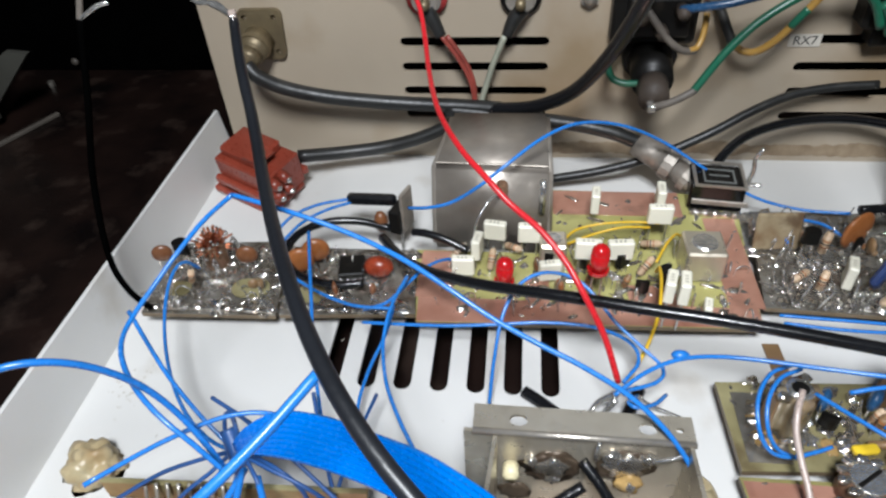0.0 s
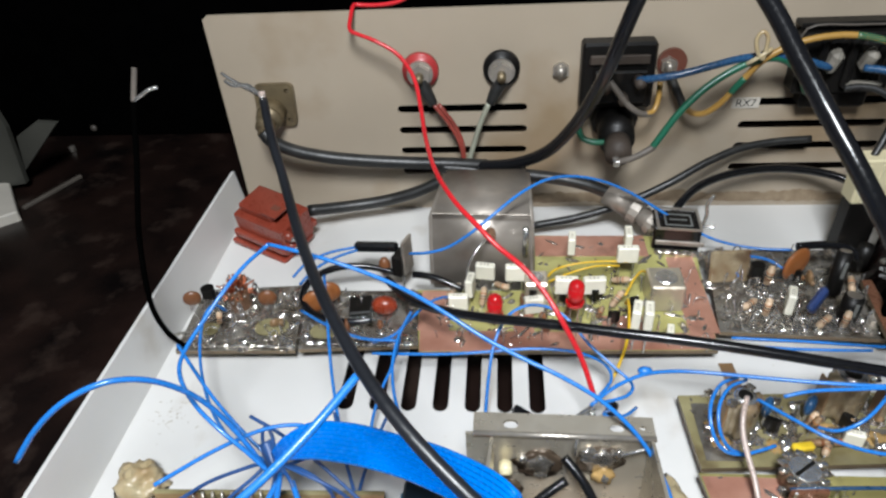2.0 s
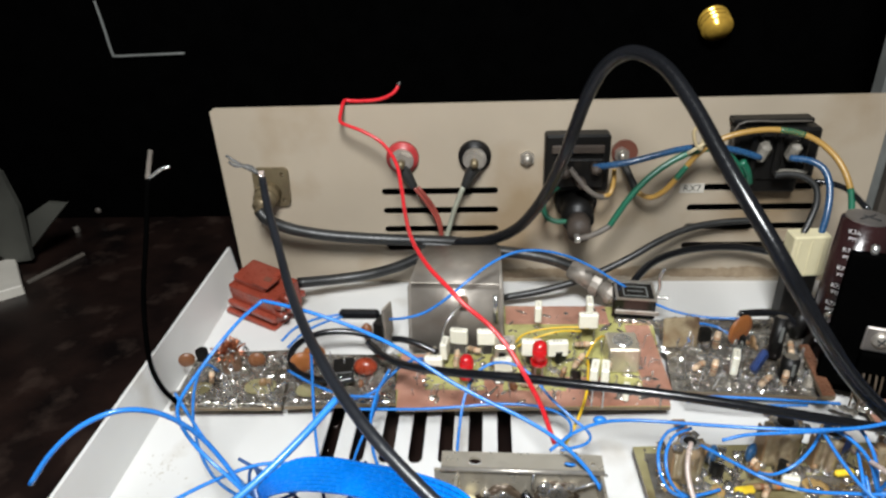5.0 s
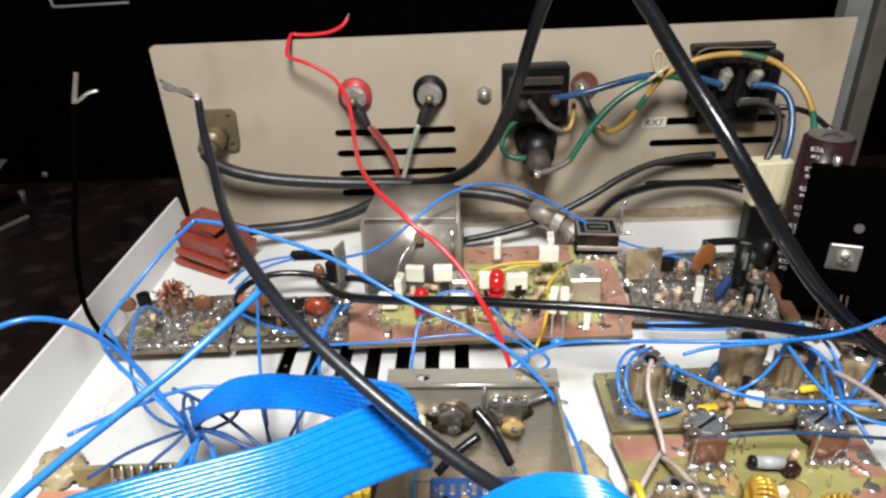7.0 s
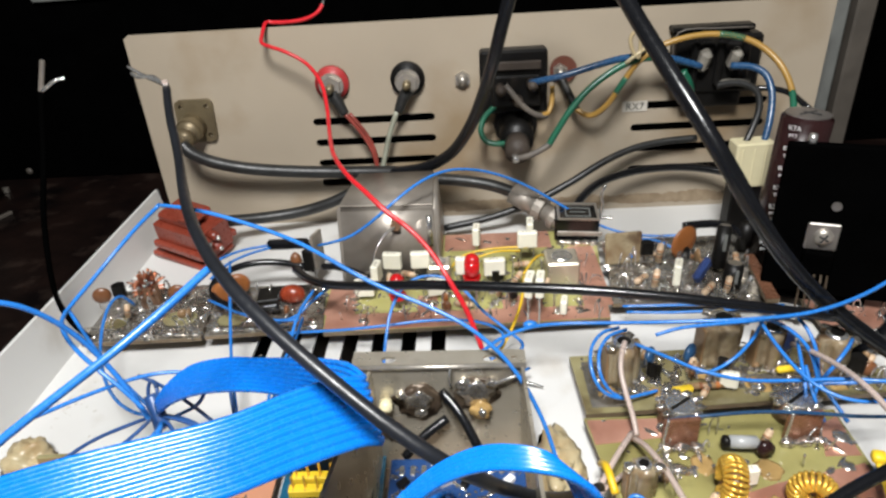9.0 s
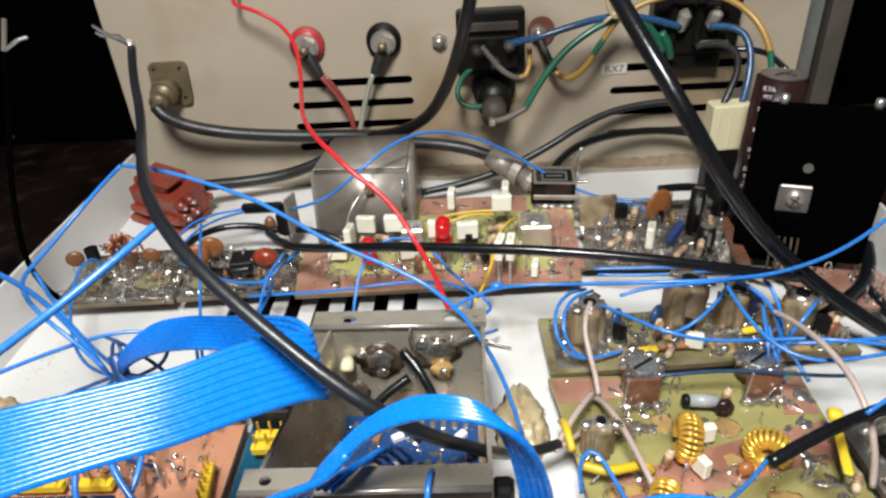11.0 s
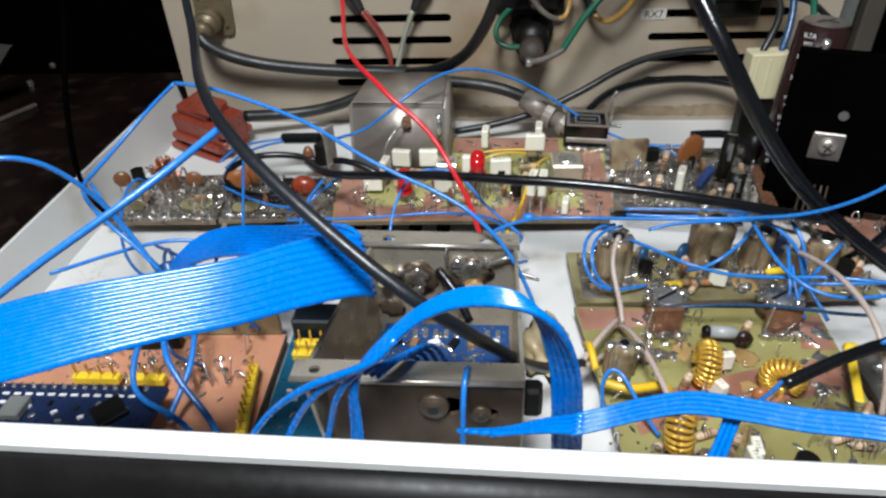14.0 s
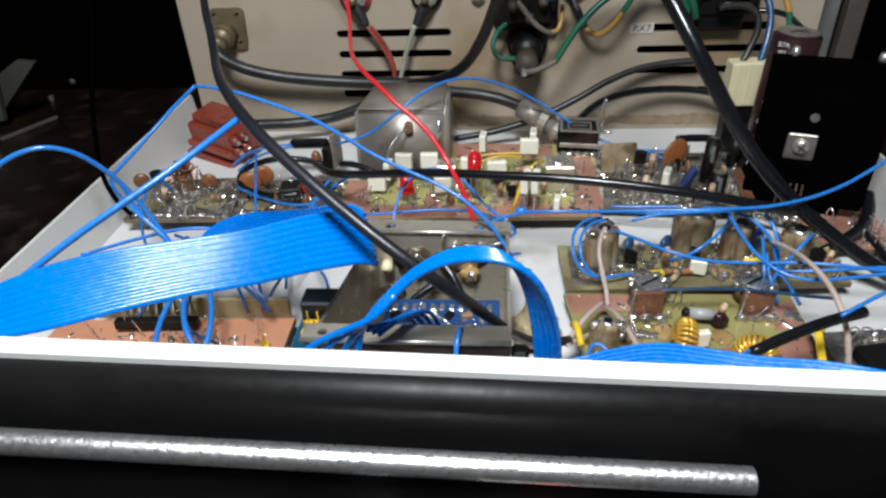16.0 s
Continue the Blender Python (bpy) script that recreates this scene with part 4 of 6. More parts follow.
rr = random.Random(9)
for k in range(9):
    lump(b7, "varnish_drop", (rr.uniform(182, 232), rr.uniform(-212, -146), 6.05), (rr.uniform(2, 5), rr.uniform(2, 4), 0.35), k + 60, "resin")
for k in range(8):
    lump(b6, "varnish_drop", (rr.uniform(176, 252), rr.uniform(-132, -115), 6.05), (rr.uniform(1.5, 4), rr.uniform(1.5, 3), 0.4), k + 90, "resin")

b8 = board("tinned output board with yellow ties", [(239, -158), (285, -153), (285, -216), (239, -216)], 6, "tinboard")
scatter(b8, 241, 283, -214, -160, 6, 150, 71, 3.0)
stubs(b8, 242, 282, -212, -160, 6, 60, 72)
dip(b8, 250, -178, 7, 10, 22, 8, 12)
part("cable_tie", box((231.5, -174, 13.2), (2.1, 16, 1.0), -16, 0.4), "hdr", b8, "yellow nylon tie")
part("tie_head", box((234.2, -164.6, 13.6), (3.2, 3.2, 2.6), -16, 0.6), "hdr", b8, "", True)
for k in range(16):
    lump(b8, "joint_solder", (rr.uniform(243, 282), rr.uniform(-210, -160), 6.4), (rr.uniform(1.5, 3.2), rr.uniform(1.2, 2.6), rr.uniform(1.0, 2.4)), k + 130)
    lump(b6, "joint_solder", (rr.uniform(174, 254), rr.uniform(-132, -114), 6.4), (rr.uniform(1.0, 2.4), rr.uniform(1.0, 2.0), rr.uniform(0.8, 2.2)), k + 150)
    lump(b7, "joint_solder", (rr.uniform(176, 232), rr.uniform(-208, -144), 6.4), (rr.uniform(1.0, 2.2), rr.uniform(1.0, 2.0), rr.uniform(0.8, 2.0)), k + 170)
litter(b8, 243, 282, -212, -162, 6, 18, 73)

# front-left controller board
b9 = board("bright copper controller board with pin headers", [(14, -158), (87, -155), (88, -218), (14, -218)], 6, "orange_cu")
scatter(b9, 20, 86, -180, -157, 6, 70, 81, 1.0)
stubs(b9, 22, 84, -176, -157, 6, 24, 82, 8)
nano = part("microcontroller_module", box((44, -192, 13.4), (45, 18, 1.6), 0, 0.2), "pcbblue", b9, "small dark blue microcontroller module")
for k in range(15):
    for s in (-1, 1):
        part("pin", cyl((25 + 2.6 * k, -192 + s * 7.8, 7), (25 + 2.6 * k, -192 + s * 7.8, 15.6), 0.35, seg=5), "tin", nano)
        part("pad", box((25 + 2.6 * k, -192 + s * 7.8, 14.35), (1.1, 1.1, 0.3), 0, 0.1), "tin", nano)
for k in range(12):
    part("legend", box((27 + 2.9 * k, -186.6, 14.3), (1.7, 0.7, 0.2), 0, 0), "white_ink", nano)
part("chip", box((56, -192, 15), (7, 7, 1.4), 45, 0.2), "plastic", nano)
part("usb_socket", box((33, -192, 15.4), (5, 6, 2.2), 0, 0.3), "greybox", nano)
for k in range(14):
    part("small_part", box((28 + 2.4 * k, -189.5 - (k * 7 % 5) * 1.3, 14.5), (1.5, 0.8, 0.6), (k * 53) % 90, 0.1), ("white_ink", "tin", "plastic")[k % 3], nano)


def header(b, p, q, n, material="hdr"):
    p, q = Vector(p), Vector(q)
    ang = math.degrees(math.atan2(q.y - p.y, q.x - p.x))
    o = part("pin_header", box((p + q) / 2, ((q - p).length + 2.5, 2.5, 2.5), ang, 0.3), material, b, "yellow pin header")
    for k in range(n):
        c = p.lerp(q, k / max(1, n - 1))
        part("pin", box(c + Vector((0, 0, 1.5)), (0.6, 0.6, 7), ang, 0.1), "gold", o)
        part("segment_line", box(c + Vector((0, 0, 1.26)), (0.3, 2.3, 0.1), ang, 0), "ochre", o)


header(b9, (84, -173, 10), (87, -193, 10), 9)
header(b9, (38, -176, 9), (48, -176, 9), 4)
header(b9, (53, -176, 9), (60, -176, 9), 3)
part("strip_rail", box((55, -155.4, 9.6), (62, 1.4, 7.2), 1.5, 0.3), "fr4dull", b9, "pale laminate rail along the rear edge")
comb = part("angled_header", box((47, -161.6, 8.6), (25, 3.0, 3.2), 3, 0.3), "plastic", b9, "black angled pin header")
for k in range(9):
    x, y = 36.4 + 2.54 * k, -161.6 + 0.13 * k
    part("comb_pin", tube([(x, y + 1, 10), (x - 0.2, y + 2.6, 12.2), (x - 0.6, y + 4.4, 14.6)], 0.42, 5, 2), "nickel", comb, "", True)
for k in range(18):
    lump(b9, "joint_solder", (40 + 2.3 * k, -165 - (k * 37 % 11), 6.4), (0.9, 0.8, 0.9 + 0.2 * (k % 3)), k + 240)
for k in range(6):
    x = 50 + 4.5 * k
    part("bent_lead", tube([(x, -170, 6), (x + 0.5, -171, 11), (x + 3, -173, 12.5), (x + 5, -176, 8)], 0.35, 5, 3), "tin", b9, "", True)

b10 = board("teal plug-in module with black socket", [(89, -150), (115, -149), (116, -205), (90, -205)], 6, "teal_pcb")
part("socket_block", box((99.5, -156, 11), (17, 8, 9), 0, 0.6), "socket", b10, "dark teal socket block")
header(b10, (94, -163, 10), (103, -163, 10), 4)
header(b10, (94, -167, 10), (103, -167, 10), 4)
scatter(b10, 92, 112, -200, -170, 6, 30, 91, 0.7)
for k in range(9):
    part("legend", box((93.5 + 2.1 * k, -176 - (k % 2) * 3, 6.1), (1.3, 0.8, 0.2), 0, 0), "white_ink", b10)

# ---- tinplate box in the front centre ----
tbx = thing("tinplate_box", "open tinplate screening box with soldered joints", "screening box", (131, -168, 1))
part("back_wall", sheet([(107.5, 1.5), (151.5, 1.5), (151.5, 34.6), (107.5, 35.6)], [stadium(121, 127, 22, 27.5)], 0.8, lambda u, v, d: (u, -152.8 + d, v)), "steel", tbx)
part("back_flange", sheet([(109.3, -152.9), (152, -152.9), (152, -146.6), (109.3, -146.6)], [stadium(116.5, 120, -151.2, -148.6), stadium(141.5, 145, -151.2, -148.6), stadium(148.5, 150, -150.4, -149.2)], 0.8, lambda u, v, d: (u, v, 35.4 - (u - 108) * 0.02 + d)), "steel", tbx)


def side(x):
    return sheet([(-152.5, 1.5), (-152.5, 35.0), (-204.5, 41.6), (-204.5, 1.5)], [], 0.8, lambda u, v, d: (x + d, u, v))


part("side_wall", sheet([(-152.5, 1.5), (-152.5, 35.0), (-204.5, 41.6), (-204.5, 1.5)], [], 0.8, lambda u, v, d: (113.4 + 0.085 * (u + 152.5) * v / 40 + d, u, v)), "steel", tbx, "outward leaning tinplate wall")
part("side_wall", side(150.6), "steel", tbx)
part("front_wall", sheet([(114, 1.5), (151, 1.5), (151, 41.6), (114, 41.6)], [stadium(135, 140, 33, 38), stadium(144, 146.5, 32.5, 35)], 0.8, lambda u, v, d: (u, -205.5 + d, v)), "rust", tbx, "dark rusted front wall")
part("front_flange", sheet([(107.2, -205.8), (151.3, -205.8), (151.3, -200.5), (107.2, -200.5)], [stadium(110.4, 112.6, -204.2, -202.2)], 0.8, lambda u, v, d: (u, v, 41.4 + d)), "steel", tbx)
part("rolled_edge", cyl((109.3, -152.8, 36.0), (151.9, -152.8, 35.1), 0.7, seg=10), "nickel", tbx, "", True)
for x, z, r in ((134.2, 35.6, 3.2), (143.2, 33.8, 2.2)):
    rv = part("rivet", cyl((x, -205.2, z), (x, -206.6, z), r, r * 0.85, 18, bev=0.3), "rust", tbx, "dull brownish rivet", True)
    part("rivet_centre", cyl((x, -206.5, z), (x, -207.0, z), r * 0.35, seg=12), "ink", rv)
part("rolled_edge", cyl((107.2, -205.6, 41.9), (151.2, -205.6, 41.9), 0.6, seg=10), "nickel", tbx, "", True)
part("box_floor", box((132.5, -178.7, 1.6), (36, 51, 0.8), bev=0.1), "rust", tbx)
for k, (x, z, r) in enumerate(((125, 25.5, 3.1), (139.5, 27.5, 4.0), (143.5, 30.5, 1.6), (136.5, 30.5, 1.8), (121, 27.5, 1.2), (125.5, 22, 1.6))):
    lump(tbx, "joint_solder", (x, -153.4, z), (r * 1.1, 1.3, r), k + 2)
for k, (x, z, r) in enumerate(((125, 25, 5.2), (139.5, 27, 5.0), (118, 15, 3.2))):
    lump(tbx, "flux_residue", (x, -153.1, z), (r * 1.1, 0.5, r), k + 20, "rust", "burnt brown flux ring")
lump(tbx, "amber_bead", (140.5, -154, 22.5), (2.8, 1.6, 2.8), 33, "resin", "glassy amber flux bead")
lump(tbx, "amber_bead", (140.8, -154.8, 22.6), (1.4, 1.2, 1.5), 35)
part("bare_link", tube([(143, -154, 30), (147, -154.5, 32.5), (149.5, -154, 33)], 0.5, 6), "tin", tbx, "", True)
part("bare_link", tube([(133.5, -154, 30), (133.2, -155, 34), (133.6, -154, 36)], 0.4, 6), "tin", tbx, "", True)
for k, (x, y) in enumerate(((119, -163), (124, -171), (145, -166), (139, -163), (131, -167), (147, -174))):
    lump(tbx, "floor_solder", (x, y, 3), (3.4, 2.8, 2.2), k + 40)
part("spacer", cyl((117, -153, 25.5), (117, -156.5, 25), 1.7, seg=14, bev=0.4), "ivory", tbx, "", True)
part("black_stub", tube([(131, -153.4, 28.5), (135.5, -158, 25), (139.5, -163, 19)], 1.15, 10), "rubber", tbx, "", True)
part("black_stub", tube([(132, -154, 20), (126, -157, 17), (121, -160, 13)], 1.2, 10), "rubber", tbx, "", True)
part("stub_tip", cyl((139.5, -163, 19), (140.3, -164, 17.4), 0.6, seg=8), "tin", tbx)
part("side_clip", box((153.4, -198, 30), (4, 4, 8), 0, 0.8), "plastic", tbx)
mod = thing("synthesiser_module", "small blue surface-mount module with solder in the tinplate box", "module", (135, -188, 3))
part("module_board", box((135, -188, 31), (28, 20, 1.4), 0, 0.2), "modblue", mod)
for k in range(22):
    part("solder_pad", box((123.5 + (k % 11) * 2.3, -181.5 - (k // 11) * 13, 31.9), (1.1, 2.6, 0.5), 0, 0.15), "tin", mod)
part("carrier_block", box((135, -188, 16.1), (26, 18, 28), 0, 0.5), "rust", mod)
scatter(mod, 122, 148, -197, -179, 31.7, 120, 95, 0.9)
for k in range(12):
    part("chip_part", box((124 + (k % 6) * 4.3, -193 + (k // 6) * 8, 32.3), (2.6, 1.6, 1.2), (k * 37) % 90, 0.15), ("plastic", "tan", "white_ink")[k % 3], mod)

# ---- smoky cover, red plug, small things of the far row ----
rc = thing("screening_can", "dull grey tinplate screening can with a feedthrough lead", "screening can", (109, -40, 1))
cov = bmesh.new()
lo = [(88.5, -58), (128.5, -60), (129, -20), (91, -20)]
hi = [(89.5, -56), (127.5, -58), (127, -22), (93, -22)]
v0 = [cov.verts.new((x, y, 0.3)) for x, y in lo]
v1 = [cov.verts.new((x, y, 33)) for x, y in hi]
for k in range(4):
    cov.faces.new((v0[k], v0[(k + 1) % 4], v1[(k + 1) % 4], v1[k]))
cov.faces.new(v1)
cov.faces.new(v0[::-1])
bmesh.ops.bevel(cov, geom=cov.edges[:], offset=1.6, segments=3, affect="EDGES")
part("can_body", cov, "canmetal", rc, "dull tinplate body", True)
part("feedthrough", cyl((112, -57, 27), (112, -60.5, 26.5), 1.9, seg=14), "brownbox", rc)
part("side_post", cyl((124.5, -59.5, 18), (124.5, -59.5, 30), 1.1, seg=10), "tin", rc, "", True)
part("top_seam", box((108.5, -55.5, 33.2), (35, 0.8, 0.5), -2.5, 0.1), "canmetal", rc)
part("lead", tube([(112, -60, 26.5), (108, -64, 25), (104.5, -68, 20), (103.5, -69.5, 12), (103.5, -70, 8)], 0.4, 6), "tin", rc, "", True)

rp = thing("red_plug", "brick red plastic plug shell lying on the case floor", "plug", (22, -32, 0))
RX = Matrix.Translation((20.5, -27.5, 11.8)) @ Euler((radians(8), radians(4), radians(-27))).to_matrix().to_4x4() @ Matrix.Scale(0.88, 4)


def plug_piece(name, c, s, material="brick", bev=0.8, label=""):
    bm = box(c, s, 0, bev)
    bm.transform(RX)
    return part(name, bm, material, rp, label)


plug_piece("shell", (0, 0, -1), (30, 20, 16))
plug_piece("cap", (-3, 1, 9), (21, 16, 5), bev=1.2)
plug_piece("latch_frame", (6, -3, 11.8), (10, 9, 1.2), bev=0.3)
plug_piece("latch_hole", (7, -2, 12.5), (4.4, 3, 0.5), "deepbrown", 0.1)
plug_piece("side_rail", (0, -11, -4), (32, 3, 4))
plug_piece("side_rail", (0, 11, -4), (32, 3, 4))
plug_piece("foot_flange", (-2, -2, -10.5), (34, 22, 3))
for dy, dz in ((-7, 4), (-1.5, 4), (-7, -2), (-1.5, -2)):
    bm = cyl((13, dy, dz), (19.5, dy - 1, dz - 0.6), 2.5, 2.1, 12, bev=0.3)
    bm.transform(RX)
    pn = part("socket_tube", bm, "brick", rp, "", True)
    bm = ball((19.6, dy - 1, dz - 0.6), 1.2, sub=2)
    bm.transform(RX)
    part("pin_tip", bm, "tin", pn, "", True)
bm = cyl((-20, 4, 1), (-14, 3, 1), 3.4, 3.0, 14, bev=0.4)
bm.transform(RX)
part("end_screw", bm, "brass", rp, "", True)

reg = thing("power_transistor", "tab transistor with black sleeve standing behind the boards", "transistor", (74, -60, 8))
part("tab", box((81, -58, 17), (1.2, 7, 15), -20, 0.3), "nickel", reg)
part("body", box((78.5, -58.5, 14), (4, 8, 9), -20, 0.4), "plastic", reg)
part("sleeve", box((69, -54.5, 18), (17, 3.2, 4.2), -5, 1.0, ry=-3), "rubber", reg, "flattened black heat-shrink sleeve")
part("disc", ball((72.5, -60, 13), (2.4, 2.2, 4.4)), "brown", reg, "", True)
part("leg", cyl((79, -60, 0), (79, -60, 10), 0.5, seg=6), "tin", reg)

cp = thing("coaxial_plug", "silver coaxial plug lying by the rear panel", "plug", (170, -26, 10))
part("barrel", cyl((158, -20, 20), (168, -25, 15), 4.6, seg=18, bev=0.5), "plugmetal", cp, smooth=True)
part("knurled_ring", cyl((168, -25, 15), (171, -27, 14), 5.6, seg=14), "plugmetal", cp)
part("nose", cyl((171, -27, 14), (179, -33, 10), 3.9, seg=18, bev=0.4), "plugmetal", cp, smooth=True)
part("collar", cyl((174, -29.5, 12.5), (176, -31, 11.5), 4.9, seg=18), "plugmetal", cp)
jk = thing("chassis_jack", "black square jack with tin tags behind the board", "jack", (184, -36, 7))
part("body", box((183, -36, 12.2), (17.4, 13.5, 10.2), -7, 0.7), "knob", jk)
part("frame", sheet([(174.5, -42.8), (190.8, -44.8), (192, -29.6), (175.7, -27.6)], [[(175.6, -41.8), (189.9, -43.5), (190.9, -30.7), (176.7, -28.8)]], 0.5, lambda u, v, d: (u, v, 17.35 + d)), "nickel", jk)
part("top_window", sheet([(178, -40), (188, -41.2), (188.6, -33.4), (178.6, -32)], [[(178.6, -39.4), (187.4, -40.5), (188, -34), (179.2, -32.6)]], 0.3, lambda u, v, d: (u, v, 17.28 + d)), "greybox", jk)
part("top_print", box((183.4, -36.4, 17.4), (6.4, 0.7, 0.2), -7, 0), "greybox", jk)
part("front_strap", box((183.4, -43.2, 11), (17.8, 0.7, 2.0), -7, 0.2), "plugmetal", jk)
part("side_lug", box((194.4, -38, 15), (5, 1.4, 1.0), -7, 0.2), "tin", jk)
part("tag", tube([(191, -40, 14), (192, -41, 22), (191.5, -41, 27), (193, -41, 31)], 0.7, 6), "tin", jk, "", True)
for k in range(6):
    lump(jk, "joint_solder", (176 + 3.2 * k, -44.4 - 0.3 * k, 7.6), (1.9, 1.3, 1.5), k + 210)

# ---- supply capacitor, heatsink, white connector ----
ec = thing("supply_capacitor", "large dark brown electrolytic capacitor with white print", "capacitor", (250, -66, 5))
c0, c1 = Vector((251.5, -61.5, 5)), Vector((254.8, -60.2, 62.3))
part("can", cyl(c0, c1, 8.2, seg=40, bev=1.0), "capbrown", ec, "dark brown sleeve", True)
ax = (c1 - c0).normalized()
part("top", cyl(c1 + ax * 0.02, c1 + ax * 0.5, 7.2, seg=36), "alu", ec)
part("vent_mark", box(c1 + ax * 0.6, (9, 0.8, 0.2), 30, 0, ry=5), "ink", ec)
part("vent_mark", box(c1 + ax * 0.6, (9, 0.8, 0.2), 120, 0, ry=5), "ink", ec)
for k in range(7):
    base = c0.lerp(c1, 0.93 - 0.125 * k)
    for txt, dz in (("K7A", 1.3), ("PET", -1.4)):
        m = Matrix.Translation(base + Vector((-6.15, -5.5, dz))) @ Euler((radians(90), radians(-3), radians(-48))).to_matrix().to_4x4()
        lettering("print", txt, 2.3 if txt == "K7A" else 1.8, m, "white_ink", ec)
for k in range(5):
    lump(ec, "lead_solder", (244.5 + 0.8 * k, -66 - k % 2, 20 + 2.2 * k), (1.2, 1.0, 1.2), k + 400)
hs = thing("heatsink", "black anodised heatsink plate with a screwed power device", "heatsink", (255, -90, 5))
HM = Matrix.Translation((256.9, -88.6, 0)) @ Euler((0, 0, radians(-18))).to_matrix().to_4x4()


def hs_part(name, bm, material, label="", smooth=False):
    bm.transform(HM)
    return part(name, bm, material, hs, label, smooth)


hs_part("plate", box((0.5, 0, 35.5), (39, 3.6, 52.5), 0, 0.5), "heatsink")
hs_part("folded_edge", box((18.6, 5, 34), (1.8, 9, 49), 0, 0.4), "heatsink")
for k in range(4):
    hs_part("fin", box((-9 + 7 * k, 6.4, 22), (1.6, 9, 30), 0, 0.3), "heatsink")
hs_part("device_tab", box((-4.2, -2.5, 31.6), (9.4, 1.4, 9.4), 0, 0.4), "alu", "pale mica and metal tab")
hs_part("device_body", box((-4.2, -3.6, 22.8), (9, 3.6, 8), 0, 0.5), "heatsink")
hs_part("screw_head", ball((-4, -3.4, 31.9), (2.9, 1.7, 2.9), sub=3), "nickel", "", True)
for a in (30, 120):
    hs_part("screw_slot", box((-4, -4.95, 31.9), (3.2, 0.3, 0.6), 0, 0, ry=a), "ink")
hs_part("rivet", cyl((-2.1, -1.7, 42.2), (-2.1, -2.4, 42.2), 1.5, seg=14), "alu")
for x in (-12.5, 12.5):
    hs_part("top_pin", cyl((x, 0.4, 61), (x, 0.4, 64.6), 1.4, 1.2, 10, bev=0.2), "tin", "", True)
hs_part("foot_bracket", box((-1, 5, 8), (30, 8, 6), 0, 0.4), "heatsink")
for k in range(5):
    x = -8 + 1.9 * k
    hs_part("leg", tube([(x, -4.4, 19.5), (x, -6 - 1.2 * (k % 2), 14), (x, -7 - 2 * (k % 2), 5.5)], 0.34, 6), "rust", "", True)
for k in range(7):
    lump(hs, "leg_solder", (243 + 2.2 * k, -93 - 1.4 * (k % 3), 5.6), (1.5, 1.4, 1.2), k + 500)
wc = thing("supply_connector", "ivory nylon supply connector plugged upright", "connector", (242, -42, 10))
part("housing", box((247.9, -37.6, 36.2), (14.5, 8, 18), 4, 0.6), "ivory", wc)
for k in range(3):
    part("rib", box((243.4 + 4.5 * k, -41.8 + 0.3 * k, 35.7), (0.9, 0.8, 15), 4, 0.2), "ivory", wc)
part("lower_shell", box((248, -36.5, 13.5), (12, 7, 27), 4, 0.6), "plastic", wc)


# ---- glue ----
def glue(c, s, seed, label):
    bm = bmesh.new()
    bmesh.ops.create_icosphere(bm, subdivisions=4, radius=1)
    for v in bm.verts:
        k = 1 + 0.5 * noise.noise(v.co * 1.9 + Vector((seed, 0, 0))) + 0.22 * noise.noise(v.co * 6 + Vector((0, seed, 0)))
        v.co = Vector((c[0] + v.co.x * s[0] * k, c[1] + v.co.y * s[1] * k, max(c[2], c[2] + v.co.z * s[2] * k)))
    solid("glue_blob", bm, "glue", label, "glue", smooth=True)


glue((12, -147, 0.1), (8, 6, 7), 3, "aged yellowish lump of glue on the case floor")
glue((160, -153, 0.1), (6, 11, 7), 7, "aged brownish lump of glue beside the tinplate box")


# ---- cables and wires ----
wire("power_cable", [(106, -12, 28), (122, -16, 30), (134, -22, 38), (141, -30, 52), (146, -38, 66), (150, -46, 80), (153, -48, 95), (157, -50, 108), (161, -53, 118), (168, -59, 124), (177, -68, 121), (183, -79, 111), (188, -92, 101), (193, -104, 92), (199, -114, 82), (205.2, -122, 72), (213.6, -124, 57.6), (226, -122, 41.4), (240.8, -122, 25.4), (260, -128, 12), (276, -134, 4)], 2.35, "rubber", "thick black cable looping high over the boards", "cable", seg=14)
wire("coaxial_cable", [(45, -71, 85), (49, -82, 82), (53, -92, 80), (57, -100, 77), (61, -110, 75), (67, -125, 74), (76, -145, 77), (86, -165, 80), (93, -176, 80), (100, -185, 78), (108, -191, 74), (117, -197, 69), (126, -202, 64), (134, -205, 59), (141, -203, 52), (147, -193, 38), (153, -182, 23), (160, -174, 13), (168, -170, 12)], 1.3, "slate", "black coaxial lead with a stripped braid end", "cable", seg=12)
br = thing("braid_end", "stripped silvery braid twisted into a tail", "wire end", (40, -66, 84))
part("braid", tube([(45.5, -71, 86), (41, -68, 87), (36, -66, 88.5), (31, -64, 91)], 0.9, 6, taper=0.5), "tin", br, "", True)
part("braid", tube([(45, -71.5, 86), (40, -67, 88), (35, -66.5, 88), (32, -65, 89)], 0.6, 5), "tin", br, "", True)
part("core_stub", cyl((45, -71, 85), (44.6, -70.2, 87.6), 1.0, seg=8), "clear", br)
wire("coaxial_cable", [(19.8, -15, 46.6), (21.5, -17, 43.5), (31, -15, 37), (45, -12, 32.5), (65, -11, 30), (84, -10, 28.5), (98, -10, 28), (111, -12, 28.5), (124, -17, 28)], 2.7, "dusty", "dusty black coaxial cable from the rear socket", "cable", seg=12)
